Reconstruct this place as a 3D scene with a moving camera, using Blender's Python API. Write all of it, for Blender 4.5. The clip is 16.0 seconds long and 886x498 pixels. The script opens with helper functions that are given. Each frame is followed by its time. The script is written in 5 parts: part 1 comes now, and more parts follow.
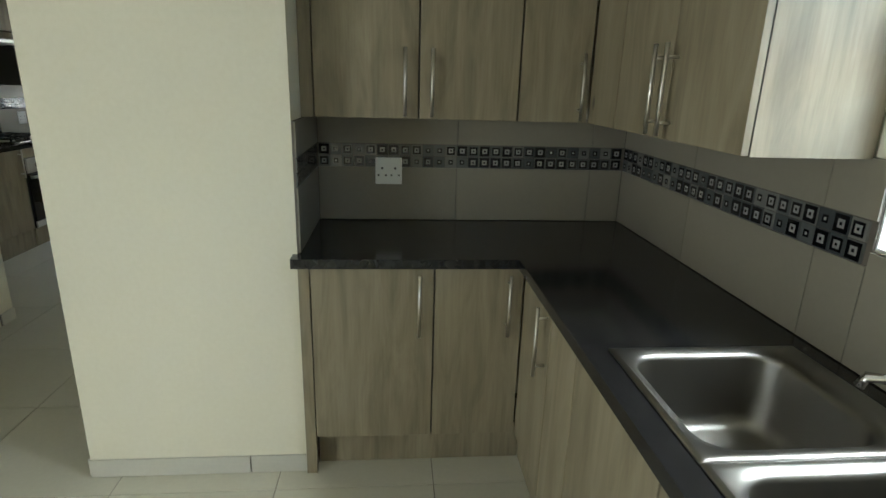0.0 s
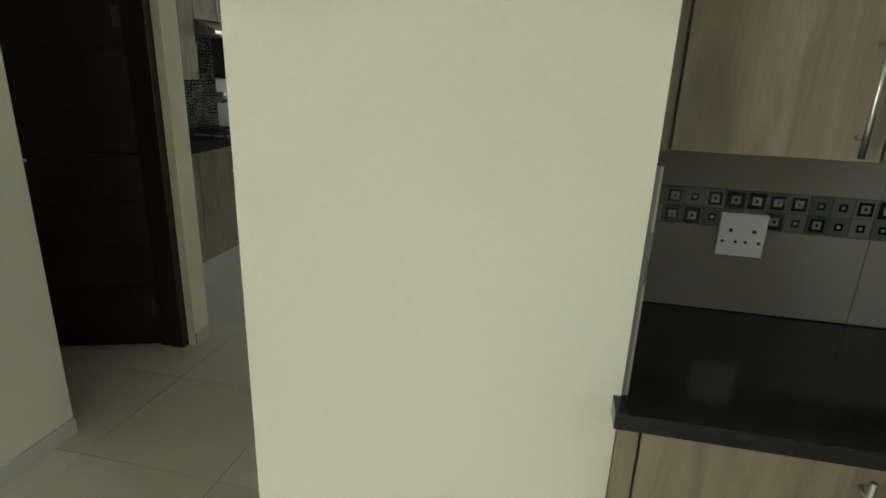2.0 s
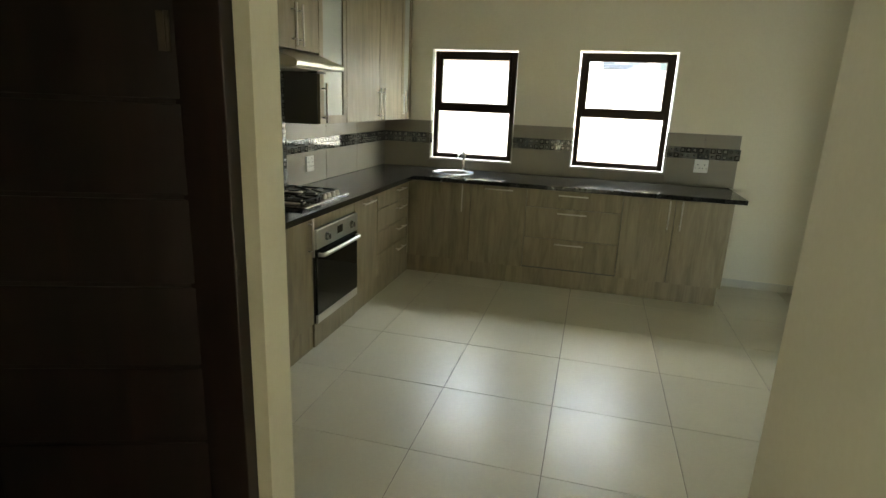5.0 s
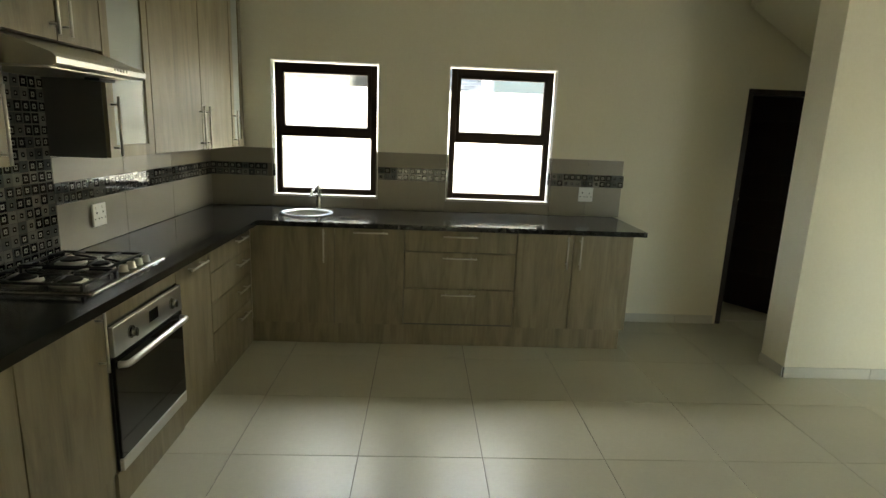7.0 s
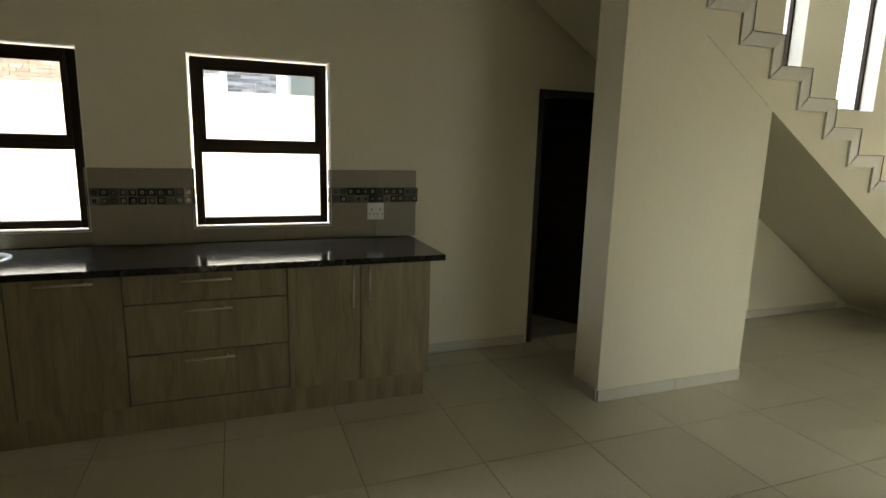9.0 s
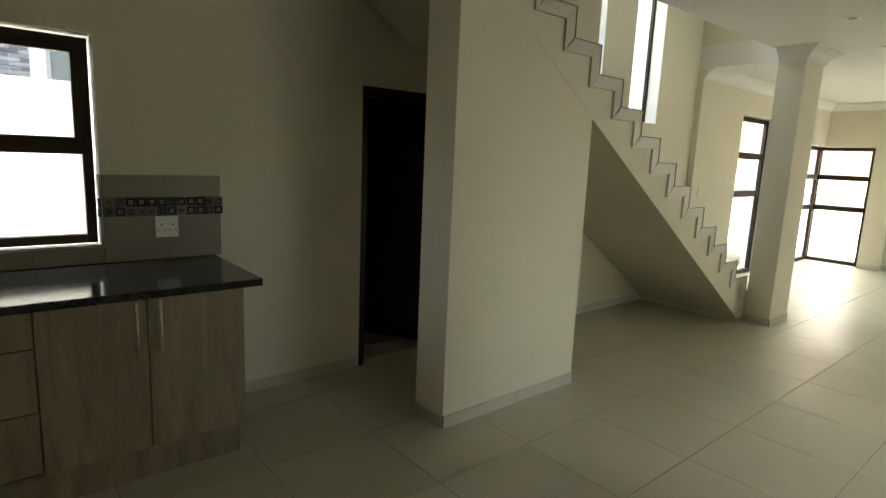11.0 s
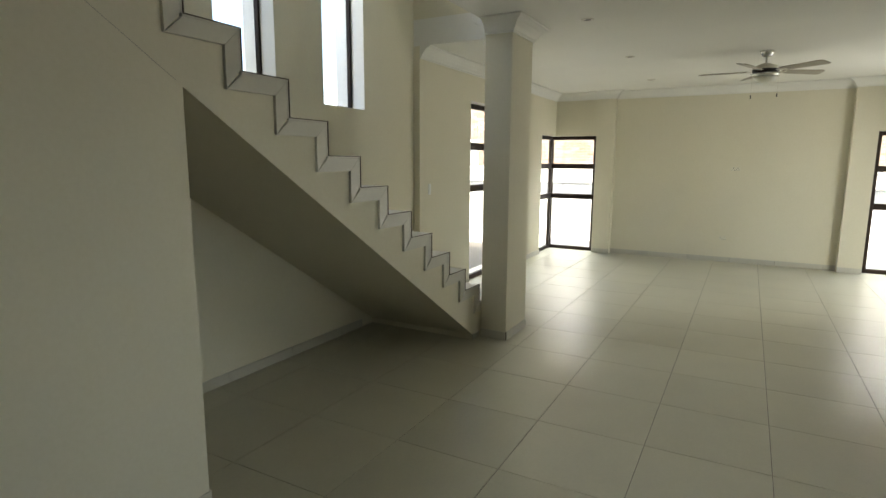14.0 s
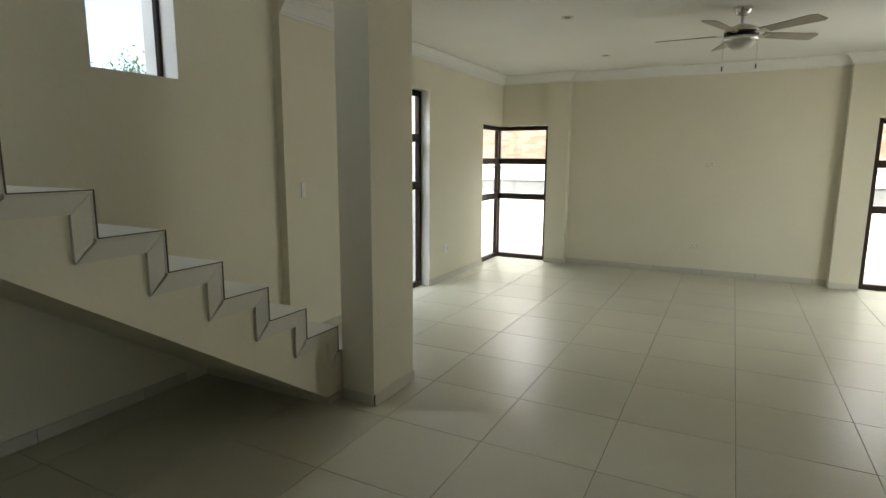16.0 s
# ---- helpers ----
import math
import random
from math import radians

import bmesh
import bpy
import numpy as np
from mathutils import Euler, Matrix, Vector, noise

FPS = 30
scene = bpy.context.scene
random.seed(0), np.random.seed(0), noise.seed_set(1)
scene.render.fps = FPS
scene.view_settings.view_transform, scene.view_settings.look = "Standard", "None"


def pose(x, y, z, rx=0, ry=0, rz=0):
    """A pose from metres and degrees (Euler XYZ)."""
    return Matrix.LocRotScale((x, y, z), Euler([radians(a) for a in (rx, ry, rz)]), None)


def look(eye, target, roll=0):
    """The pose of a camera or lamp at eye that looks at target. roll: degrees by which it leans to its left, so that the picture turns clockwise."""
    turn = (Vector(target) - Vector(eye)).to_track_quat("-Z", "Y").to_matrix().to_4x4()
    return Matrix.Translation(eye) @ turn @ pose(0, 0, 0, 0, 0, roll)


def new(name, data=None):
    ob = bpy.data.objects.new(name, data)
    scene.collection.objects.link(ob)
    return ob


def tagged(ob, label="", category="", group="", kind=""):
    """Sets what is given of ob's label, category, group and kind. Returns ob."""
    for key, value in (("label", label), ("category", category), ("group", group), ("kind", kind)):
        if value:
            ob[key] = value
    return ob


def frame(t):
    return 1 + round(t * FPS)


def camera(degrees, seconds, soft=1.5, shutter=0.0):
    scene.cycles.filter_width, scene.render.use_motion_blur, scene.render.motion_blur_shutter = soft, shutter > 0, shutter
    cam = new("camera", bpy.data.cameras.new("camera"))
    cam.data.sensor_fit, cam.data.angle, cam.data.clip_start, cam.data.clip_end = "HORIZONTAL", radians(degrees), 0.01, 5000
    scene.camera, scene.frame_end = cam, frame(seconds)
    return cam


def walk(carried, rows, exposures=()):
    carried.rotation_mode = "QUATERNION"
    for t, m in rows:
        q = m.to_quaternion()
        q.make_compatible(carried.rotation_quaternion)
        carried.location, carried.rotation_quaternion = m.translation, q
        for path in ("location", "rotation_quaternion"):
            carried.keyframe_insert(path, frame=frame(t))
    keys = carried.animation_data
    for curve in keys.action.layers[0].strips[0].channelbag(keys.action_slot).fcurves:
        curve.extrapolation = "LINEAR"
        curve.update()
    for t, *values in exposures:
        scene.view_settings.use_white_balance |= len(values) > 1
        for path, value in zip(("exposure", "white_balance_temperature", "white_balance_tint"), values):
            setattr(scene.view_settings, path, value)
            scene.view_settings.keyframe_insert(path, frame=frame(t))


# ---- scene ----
PATH = [
    (0, (1.647, -2.385, 1.493), (1.821, -0.478, 0.917), 1.7),
    (0.5, (1.542, -2.154, 1.509), (1.58, -0.246, 0.912), 1.8),
    (1, (1.437, -1.913, 1.506), (1.284, -0.018, 0.886), 1.8),
    (1.5, (1.299, -1.702, 1.501), (1.023, 0.181, 0.885), 2.1),
    (2, (1.145, -1.499, 1.499), (0.756, 0.365, 0.885), 2.2),
    (2.5, (0.981, -1.261, 1.515), (0.475, 0.571, 0.892), 2.1),
    (3, (0.813, -1.105, 1.436), (0.23, 0.722, 0.868), 2.0),
    (3.2, (0.718, -1.042, 1.442), (0.125, 0.783, 0.88), 2.1),
    (5.3, (-0.009, -0.167, 1.553), (-0.438, 1.72, 1.048), 2.4),
    (5.5, (-0.065, -0.073, 1.551), (-0.44, 1.828, 1.057), 2.4),
    (6, (-0.195, 0.151, 1.554), (-0.425, 2.085, 1.1), 2.5),
    (6.5, (-0.31, 0.375, 1.546), (-0.387, 2.326, 1.114), 2.4),
    (7, (-0.337, 0.605, 1.539), (-0.251, 2.559, 1.121), 2.3),
    (7.5, (-0.267, 0.837, 1.536), (-0.047, 2.784, 1.134), 2.0),
    (8, (-0.136, 1.033, 1.54), (0.232, 2.96, 1.147), 1.8),
    (8.5, (-0.068, 1.24, 1.501), (0.482, 3.129, 1.139), 1.5),
    (9, (0.1, 1.359, 1.526), (0.798, 3.197, 1.161), 1.5),
    (9.2, (0.115, 1.396, 1.531), (0.903, 3.201, 1.184), 2.3),
    (11.3, (0.303, 1.842, 1.52), (1.63, 3.301, 1.186), 1.8),
    (11.5, (0.376, 1.873, 1.539), (1.742, 3.295, 1.207), 1.4),
    (12, (0.56, 1.904, 1.544), (2.006, 3.246, 1.216), 1.2),
    (12.5, (0.789, 1.931, 1.539), (2.32, 3.176, 1.216), 1.0),
    (13, (1.093, 1.982, 1.534), (2.717, 3.106, 1.216), 0.6),
    (13.5, (1.41, 2.005, 1.51), (3.107, 3.019, 1.204), -0.0),
    (14, (1.826, 2.02, 1.516), (3.558, 2.968, 1.202), 0.3),
    (14.5, (2.241, 1.998, 1.509), (3.993, 2.91, 1.196), -0.1),
    (15, (2.672, 1.939, 1.508), (4.431, 2.838, 1.192), -0.0),
    (15.5, (3.074, 1.924, 1.503), (4.83, 2.823, 1.174), 0.4),
    (16, (3.485, 1.926, 1.483), (5.237, 2.835, 1.158), 0.3),
]
cam = camera(77.4, 16.0)
walk(cam, [(t, look(eye, target, roll)) for t, eye, target, roll in PATH],
     [(0, 3.15, 5700, 5), (2.0, 3.22, 5850, 3), (3.2, 2.9, 6100, 7), (5.3, 3.9, 6900, 2), (6.2, 3.75, 7000, 2), (7.5, 3.4, 7000, 3), (8.5, 3.05, 7150, 7), (9.2, 2.78, 7350, 8), (11.5, 2.55, 6950, 7), (12.5, 2.4, 6650, 8), (14, 1.97, 6550, 8), (15.2, 1.72, 6500, 8), (16, 1.62, 6500, 8)])

# ---- light ----
world = bpy.data.worlds.new("world")
scene.world = world
world.use_nodes = True
_wn = world.node_tree
_sky = _wn.nodes.new("ShaderNodeTexSky")
_sky.sky_type = 'NISHITA'
_sky.sun_disc = False
_sky.sun_elevation = radians(52)
_sky.sun_rotation = radians(256)
_wn.links.new(_sky.outputs[0], _wn.nodes["Background"].inputs[0])
_wn.nodes["Background"].inputs[1].default_value = 0.15
sun_data = bpy.data.lights.new("sun", 'SUN')
sun_data.energy, sun_data.angle, sun_data.color = 4.0, radians(0.6), (1.0, 0.95, 0.87)
sun = new("sun", sun_data)
sun.matrix_world = look((0, 0, 20), (0.55, 0.14, 19.2))


def sky_light(name, x, y, z, w, out, power):
    """Sky light above an opening: an area lamp outside, over the head, tilted in and down. out: compass turn of its face (0: towards -y)."""
    d = bpy.data.lights.new(name, 'AREA')
    d.shape, d.size, d.size_y, d.energy, d.color = 'RECTANGLE', w, 0.95, power, (0.96, 0.98, 0.97)
    ob = new(name, d)
    ob.matrix_world = Matrix.Translation((x, y, z)) @ pose(0, 0, 0, 0, 0, out) @ pose(0, 0, 0, -48, 0, 0)
    return ob


def opening_fill(name, x, y, z, w, h, out, power):
    """Fill light: an area lamp in an assumed, unglazed opening that the walk never faces."""
    d = bpy.data.lights.new(name, 'AREA')
    d.shape, d.size, d.size_y, d.energy, d.color = 'RECTANGLE', w, h, power, (1.0, 0.99, 0.94)
    ob = new(name, d)
    ob.matrix_world = pose(x, y, z, 0, 0, out) @ pose(0, 0, 0, -90, 0, 0)
    return ob


sky_light("sky_light_kitchen", -0.40, 5.80, 2.62, 2.4, 0, 23)
sky_light("sky_light_stair", 5.12, 5.85, 4.65, 1.6, 0, 24)
sky_light("sky_light_living_north", 8.45, 5.70, 2.82, 1.1, 0, 26)
sky_light("sky_light_corner", 12.0, 4.75, 2.55, 1.0, -90, 68)
sky_light("sky_light_south_corner", 12.0, 0.20, 2.55, 1.0, -90, 62)
sky_light("sky_light_scullery", 3.36, -1.80, 2.62, 0.95, -90, 25)
# Added fill lamps; their openings are assumed and stay out of view.
opening_fill("door_light_front", -0.84, -2.65, 1.05, 0.95, 2.1, 90, 4.2)
opening_fill("door_light_living", 9.60, -0.31, 1.05, 1.2, 2.1, 180, 6.6)
opening_fill("door_light_dining", 3.70, 0.84, 1.05, 1.4, 2.1, 180, 0.12)


# ---- materials ----
class Nodes:
    """A small hand for building node materials."""

    def __init__(self, name, rough=0.6, metal=0.0, colour=(0.5, 0.5, 0.5)):
        self.m = bpy.data.materials.new(name)
        self.m.use_nodes = True
        self.t = self.m.node_tree
        self.b = self.t.nodes["Principled BSDF"]
        self.b.inputs["Base Color"].default_value = (*colour, 1)
        self.b.inputs["Roughness"].default_value = rough
        self.b.inputs["Metallic"].default_value = metal
        self.co = self.t.nodes.new("ShaderNodeTexCoord").outputs["Object"]

    def coord(self, scale=(1, 1, 1), vary=False):
        mp = self.t.nodes.new("ShaderNodeMapping")
        mp.inputs["Scale"].default_value = scale
        self.t.links.new(self.co, mp.inputs["Vector"])
        if vary:
            oi = self.t.nodes.new("ShaderNodeObjectInfo")
            mul = self.t.nodes.new("ShaderNodeMath")
            mul.operation, mul.inputs[1].default_value = 'MULTIPLY', 37.0
            self.t.links.new(oi.outputs["Random"], mul.inputs[0])
            self.t.links.new(mul.outputs[0], mp.inputs["Location"])
        return mp.outputs[0]

    def noise(self, scale, detail=4.0, co=None, rough=0.55):
        n = self.t.nodes.new("ShaderNodeTexNoise")
        n.inputs["Scale"].default_value, n.inputs["Detail"].default_value, n.inputs["Roughness"].default_value = scale, detail, rough
        self.t.links.new(co or self.co, n.inputs["Vector"])
        return n.outputs["Fac"]

    def ramp(self, fac, *stops):
        r = self.t.nodes.new("ShaderNodeValToRGB")
        e = r.color_ramp.elements
        while len(e) < len(stops):
            e.new(0.5)
        for el, (p, c) in zip(e, stops):
            el.position, el.color = p, (*c, 1) if len(c) == 3 else c
        self.t.links.new(fac, r.inputs[0])
        return r.outputs[0]

    def mix(self, fac, a, b, mode='MIX'):
        n = self.t.nodes.new("ShaderNodeMix")
        n.data_type, n.blend_type = 'RGBA', mode
        for sock, v in ((0, fac), (6, a), (7, b)):
            if isinstance(v, (int, float)):
                n.inputs[sock].default_value = v
            elif isinstance(v, tuple):
                n.inputs[sock].default_value = (*v, 1)
            else:
                self.t.links.new(v, n.inputs[sock])
        return n.outputs[2]

    def random(self):
        return self.t.nodes.new("ShaderNodeObjectInfo").outputs["Random"]

    def island(self):
        return self.t.nodes.new("ShaderNodeNewGeometry").outputs["Random Per Island"]

    def colour(self, c):
        self.t.links.new(c, self.b.inputs["Base Color"])
        return self

    def rough(self, fac, lo, hi):
        mr = self.t.nodes.new("ShaderNodeMapRange")
        mr.inputs["To Min"].default_value, mr.inputs["To Max"].default_value = lo, hi
        self.t.links.new(fac, mr.inputs["Value"])
        self.t.links.new(mr.outputs[0], self.b.inputs["Roughness"])
        return self

    def bump(self, fac, strength, dist):
        bp = self.t.nodes.new("ShaderNodeBump")
        bp.inputs["Strength"].default_value, bp.inputs["Distance"].default_value = strength, dist
        self.t.links.new(fac, bp.inputs["Height"])
        self.t.links.new(bp.outputs[0], self.b.inputs["Normal"])
        return self


def paint(name, base, amount=0.05, bump=0.25):
    n = Nodes(name, 0.8)
    big = n.noise(0.9, 3)
    fine = n.noise(55, 5)
    lo = tuple(c * (1 - amount) for c in base)
    hi = tuple(min(1, c * (1 + amount)) for c in base)
    c = n.ramp(big, (0.3, lo), (0.7, hi))
    n.colour(n.mix(0.06, c, n.ramp(fine, (0.3, (0, 0, 0)), (0.7, (1, 1, 1))), 'SOFT_LIGHT'))
    n.rough(big, 0.62, 0.8)
    n.bump(n.noise(140, 4), bump, 0.002)
    return n.m


PLASTER = paint("cream_plaster_paint", (0.70, 0.66, 0.52), 0.03, 0.16)
REVEAL = paint("white_reveal_paint", (0.82, 0.81, 0.76))
CEIL = paint("ceiling_paint", (0.76, 0.75, 0.70), 0.03, 0.15)
OUTWALL = paint("boundary_wall_paint", (0.80, 0.78, 0.72), 0.06, 0.6)
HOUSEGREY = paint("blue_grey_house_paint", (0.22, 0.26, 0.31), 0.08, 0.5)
GREYBAND = paint("grey_band", (0.22, 0.225, 0.225))


def porcelain(name, base, rough0, rough1, vary=0.06):
    n = Nodes(name, 0.25)
    co = n.coord((1, 1, 1), True)
    cloud = n.noise(2.2, 5, co)
    fine = n.noise(60, 4, co)
    a = n.ramp(cloud, (0.25, tuple(c * 0.94 for c in base)), (0.75, tuple(c * 1.05 for c in base)))
    a = n.mix(0.10, a, n.ramp(fine, (0.35, tuple(c * 0.8 for c in base)), (0.65, tuple(min(1, c * 1.15) for c in base))))
    t = n.ramp(n.random(), (0.0, (1 - vary, 1 - vary, 1 - vary)), (1.0, (1, 1, 1)))
    n.colour(n.mix(1.0, a, t, 'MULTIPLY'))
    n.rough(cloud, rough0, rough1)
    n.bump(fine, 0.04, 0.001)
    return n.m


TILE = porcelain("floor_porcelain", (0.56, 0.535, 0.42), 0.285, 0.37)
SKIRT = porcelain("skirting_porcelain", (0.55, 0.53, 0.45), 0.3, 0.42)
STEPTILE = porcelain("stair_porcelain", (0.63, 0.61, 0.53), 0.29, 0.40)
SPLASH = porcelain("splashback_tile", (0.25, 0.226, 0.172), 0.28, 0.40)
GROUT = paint("grout", (0.12, 0.103, 0.08))
GROUTLIGHT = paint("grout_light", (0.40, 0.38, 0.33))


def laminate(name, dark, mid, light):
    n = Nodes(name, 0.45)
    co = n.coord((1, 1, 1), True)
    st = n.t.nodes.new("ShaderNodeMapping")
    st.inputs["Scale"].default_value = (9, 9, 1.3)
    n.t.links.new(co, st.inputs["Vector"])
    fine = n.t.nodes.new("ShaderNodeMapping")
    fine.inputs["Scale"].default_value = (70, 70, 2.2)
    n.t.links.new(co, fine.inputs["Vector"])
    broad = n.noise(1.6, 5, st.outputs[0], 0.6)
    broad.node.inputs["Distortion"].default_value = 0.7
    grain = n.noise(1.5, 5, fine.outputs[0], 0.65)
    c = n.ramp(broad, (0.22, dark), (0.50, mid), (0.80, light))
    g = n.ramp(grain, (0.30, tuple(v * 0.55 for v in mid)), (0.62, light))
    c = n.mix(0.16, c, g)
    kn = n.t.nodes.new("ShaderNodeTexVoronoi")
    km = n.t.nodes.new("ShaderNodeMapping")
    km.inputs["Scale"].default_value = (4.6, 4.6, 2.4)
    n.t.links.new(co, km.inputs["Vector"])
    n.t.links.new(km.outputs[0], kn.inputs["Vector"])
    kn.inputs["Scale"].default_value = 0.9
    k = n.ramp(kn.outputs["Distance"], (0.02, (1, 1, 1)), (0.075, (0, 0, 0)))
    kg = n.mix(1.0, k, n.ramp(n.noise(6, 2, co), (0.45, (0, 0, 0)), (0.6, (1, 1, 1))), 'MULTIPLY')
    n.colour(n.mix(kg, c, tuple(v * 0.45 for v in dark)))
    n.rough(grain, 0.36, 0.55)
    n.bump(grain, 0.12, 0.0012)
    return n.m


OAK = laminate("grey_oak_laminate", (0.115, 0.093, 0.055), (0.222, 0.186, 0.116), (0.315, 0.274, 0.184))
n = Nodes("black_granite", 0.12)
sp = n.noise(420, 3, None, 0.7)
cl = n.noise(35, 4)
n.colour(n.mix(n.ramp(sp, (0.60, (0, 0, 0)), (0.72, (1, 1, 1))), n.ramp(cl, (0.3, (0.008, 0.008, 0.008)), (0.7, (0.022, 0.021, 0.020))), (0.09, 0.088, 0.082)))
n.rough(cl, 0.09, 0.17)
GRANITE = n.m


def metal(name, base, r0, r1, stretch=(1, 1, 1)):
    n = Nodes(name, r0, 1.0, base)
    co = n.coord(stretch)
    s = n.noise(40, 3, co)
    n.rough(s, r0, r1)
    n.colour(n.ramp(s, (0.3, tuple(c * 0.9 for c in base)), (0.7, base)))
    n.bump(s, 0.03, 0.0005)
    return n.m


n = Nodes("sink_steel", 0.36, 1.0, (0.28, 0.268, 0.24))
n.rough(n.noise(30, 3, n.coord((1, 14, 14))), 0.33, 0.41)
SINKSTEEL = n.m
STEEL = metal("brushed_steel", (0.62, 0.61, 0.58), 0.28, 0.40, (2, 30, 30))
n = Nodes("hob_steel", 0.25, 1.0, (0.34, 0.33, 0.31))
n.rough(n.noise(30, 3, n.coord((2, 30, 30))), 0.22, 0.30)
HOBSTEEL = n.m
SATIN = metal("satin_nickel", (0.66, 0.63, 0.56), 0.28, 0.38)
CHROME = metal("chrome", (0.78, 0.78, 0.78), 0.06, 0.12)
DARKTRIM = metal("brown_edge_trim", (0.12, 0.10, 0.08), 0.4, 0.55)
BRONZE = metal("bronze_aluminium", (0.045, 0.034, 0.028), 0.4, 0.55)
IRON = Nodes("cast_iron", 0.6, 0.3, (0.015, 0.015, 0.015)).m
BLACKGLASS = Nodes("black_oven_glass", 0.05, 0.0, (0.006, 0.006, 0.007)).m
PLASTIC = Nodes("white_plastic", 0.35, 0.0, (0.80, 0.80, 0.76)).m
CREAMPLASTIC = Nodes("cream_plastic", 0.45, 0.0, (0.70, 0.67, 0.55)).m
DARKPLASTIC = Nodes("dark_plastic", 0.45, 0.0, (0.02, 0.02, 0.02)).m
WHITEMELAMINE = Nodes("white_melamine", 0.4, 0.0, (0.62, 0.61, 0.57)).m
LENS = Nodes("opal_lens", 0.3, 0.0, (0.75, 0.74, 0.68)).m
# Carcass of the glazed cabinets; also painted shade in the seams of the others.
MELAMINESHADE = Nodes("grey_melamine_and_seam_shade", 0.5, 0.0, (0.09, 0.085, 0.075)).m

n = Nodes("dark_mahogany", 0.35)
co = n.coord((14, 14, 1.1), True)
w = n.noise(1.4, 6, co)
n.colour(n.ramp(w, (0.3, (0.0075, 0.003, 0.0025)), (0.6, (0.017, 0.0062, 0.005)), (0.8, (0.030, 0.0105, 0.008))))
n.rough(w, 0.34, 0.5)
n.bump(w, 0.1, 0.001)
MAHOGANY = n.m

n = Nodes("window_glass", 0.02, 0.0, (1, 1, 1))
tr = n.t.nodes.new("ShaderNodeBsdfTransparent")
gl = n.t.nodes.new("ShaderNodeBsdfGlossy")
gl.inputs["Roughness"].default_value = 0.02
mx = n.t.nodes.new("ShaderNodeMixShader")
mx.inputs[0].default_value = 0.05
n.t.links.new(tr.outputs[0], mx.inputs[1])
n.t.links.new(gl.outputs[0], mx.inputs[2])
n.t.links.new(mx.outputs[0], n.t.nodes["Material Output"].inputs[0])
GLASS = n.m
HOUSEGLASS = Nodes("house_window_glass", 0.2, 0.0, (0.10, 0.12, 0.12)).m
FROST = Nodes("frosted_cabinet_glass", 0.22, 0.0, (0.42, 0.44, 0.42)).m

n = Nodes("mosaic_grey", 0.05)
n.b.inputs["IOR"].default_value = 1.75
n.colour(n.ramp(n.random(), (0.0, (0.05, 0.055, 0.055)), (0.5, (0.11, 0.115, 0.105)), (1.0, (0.19, 0.185, 0.16))))
MOSGREY = n.m
n = Nodes("mosaic_black", 0.06, 0.0, (0.006, 0.006, 0.007))
n.b.inputs["IOR"].default_value = 1.6
MOSBLACK = n.m
n = Nodes("mosaic_silver", 0.06, 0.0, (0.27, 0.265, 0.24))
n.b.inputs["IOR"].default_value = 1.75
MOSSILVER = n.m

n = Nodes("stone_cladding", 0.8)
n.colour(n.ramp(n.island(), (0, (0.06, 0.066, 0.078)), (0.5, (0.12, 0.13, 0.15)), (1, (0.22, 0.225, 0.235))))
n.bump(n.noise(30, 4), 0.5, 0.01)
STONE = n.m
n = Nodes("clay_brick", 0.85)
n.colour(n.mix(0.4, n.ramp(n.island(), (0, (0.30, 0.20, 0.13)), (0.5, (0.43, 0.31, 0.21)), (1, (0.54, 0.43, 0.32))), n.ramp(n.noise(18, 4), (0.3, (0.25, 0.17, 0.12)), (0.7, (0.48, 0.37, 0.27)))))
n.bump(n.noise(60, 4), 0.4, 0.004)
BRICK = n.m
n = Nodes("pale_yard_concrete", 0.9)
n.colour(n.ramp(n.noise(3, 6), (0.3, (0.40, 0.38, 0.34)), (0.6, (0.50, 0.48, 0.43)), (0.8, (0.36, 0.35, 0.30))))
n.bump(n.noise(40, 5), 0.5, 0.02)
GROUND = n.m
n = Nodes("leaves", 0.6)
n.colour(n.ramp(n.island(), (0, (0.035, 0.06, 0.02)), (0.6, (0.07, 0.11, 0.035)), (1, (0.12, 0.16, 0.06))))
LEAF = n.m
n = Nodes("bark", 0.9)
n.colour(n.ramp(n.noise(12, 5), (0.3, (0.06, 0.045, 0.03)), (0.7, (0.14, 0.11, 0.08))))
BARK = n.m


# ---- geometry helpers ----
def box(bm, x0, x1, y0, y1, z0, z1, mi=0, bevel=0.0):
    vs = [bm.verts.new((x, y, z)) for x in (x0, x1) for y in (y0, y1) for z in (z0, z1)]
    fs = [bm.faces.new([vs[i] for i in q]) for q in ((0, 1, 3, 2), (4, 6, 7, 5), (0, 4, 5, 1), (2, 3, 7, 6), (0, 2, 6, 4), (1, 5, 7, 3))]
    for f in fs:
        f.material_index = mi
    if bevel:
        bmesh.ops.bevel(bm, geom=list({e for f in fs for e in f.edges}), offset=bevel, segments=2, affect='EDGES', profile=0.5)
    return vs


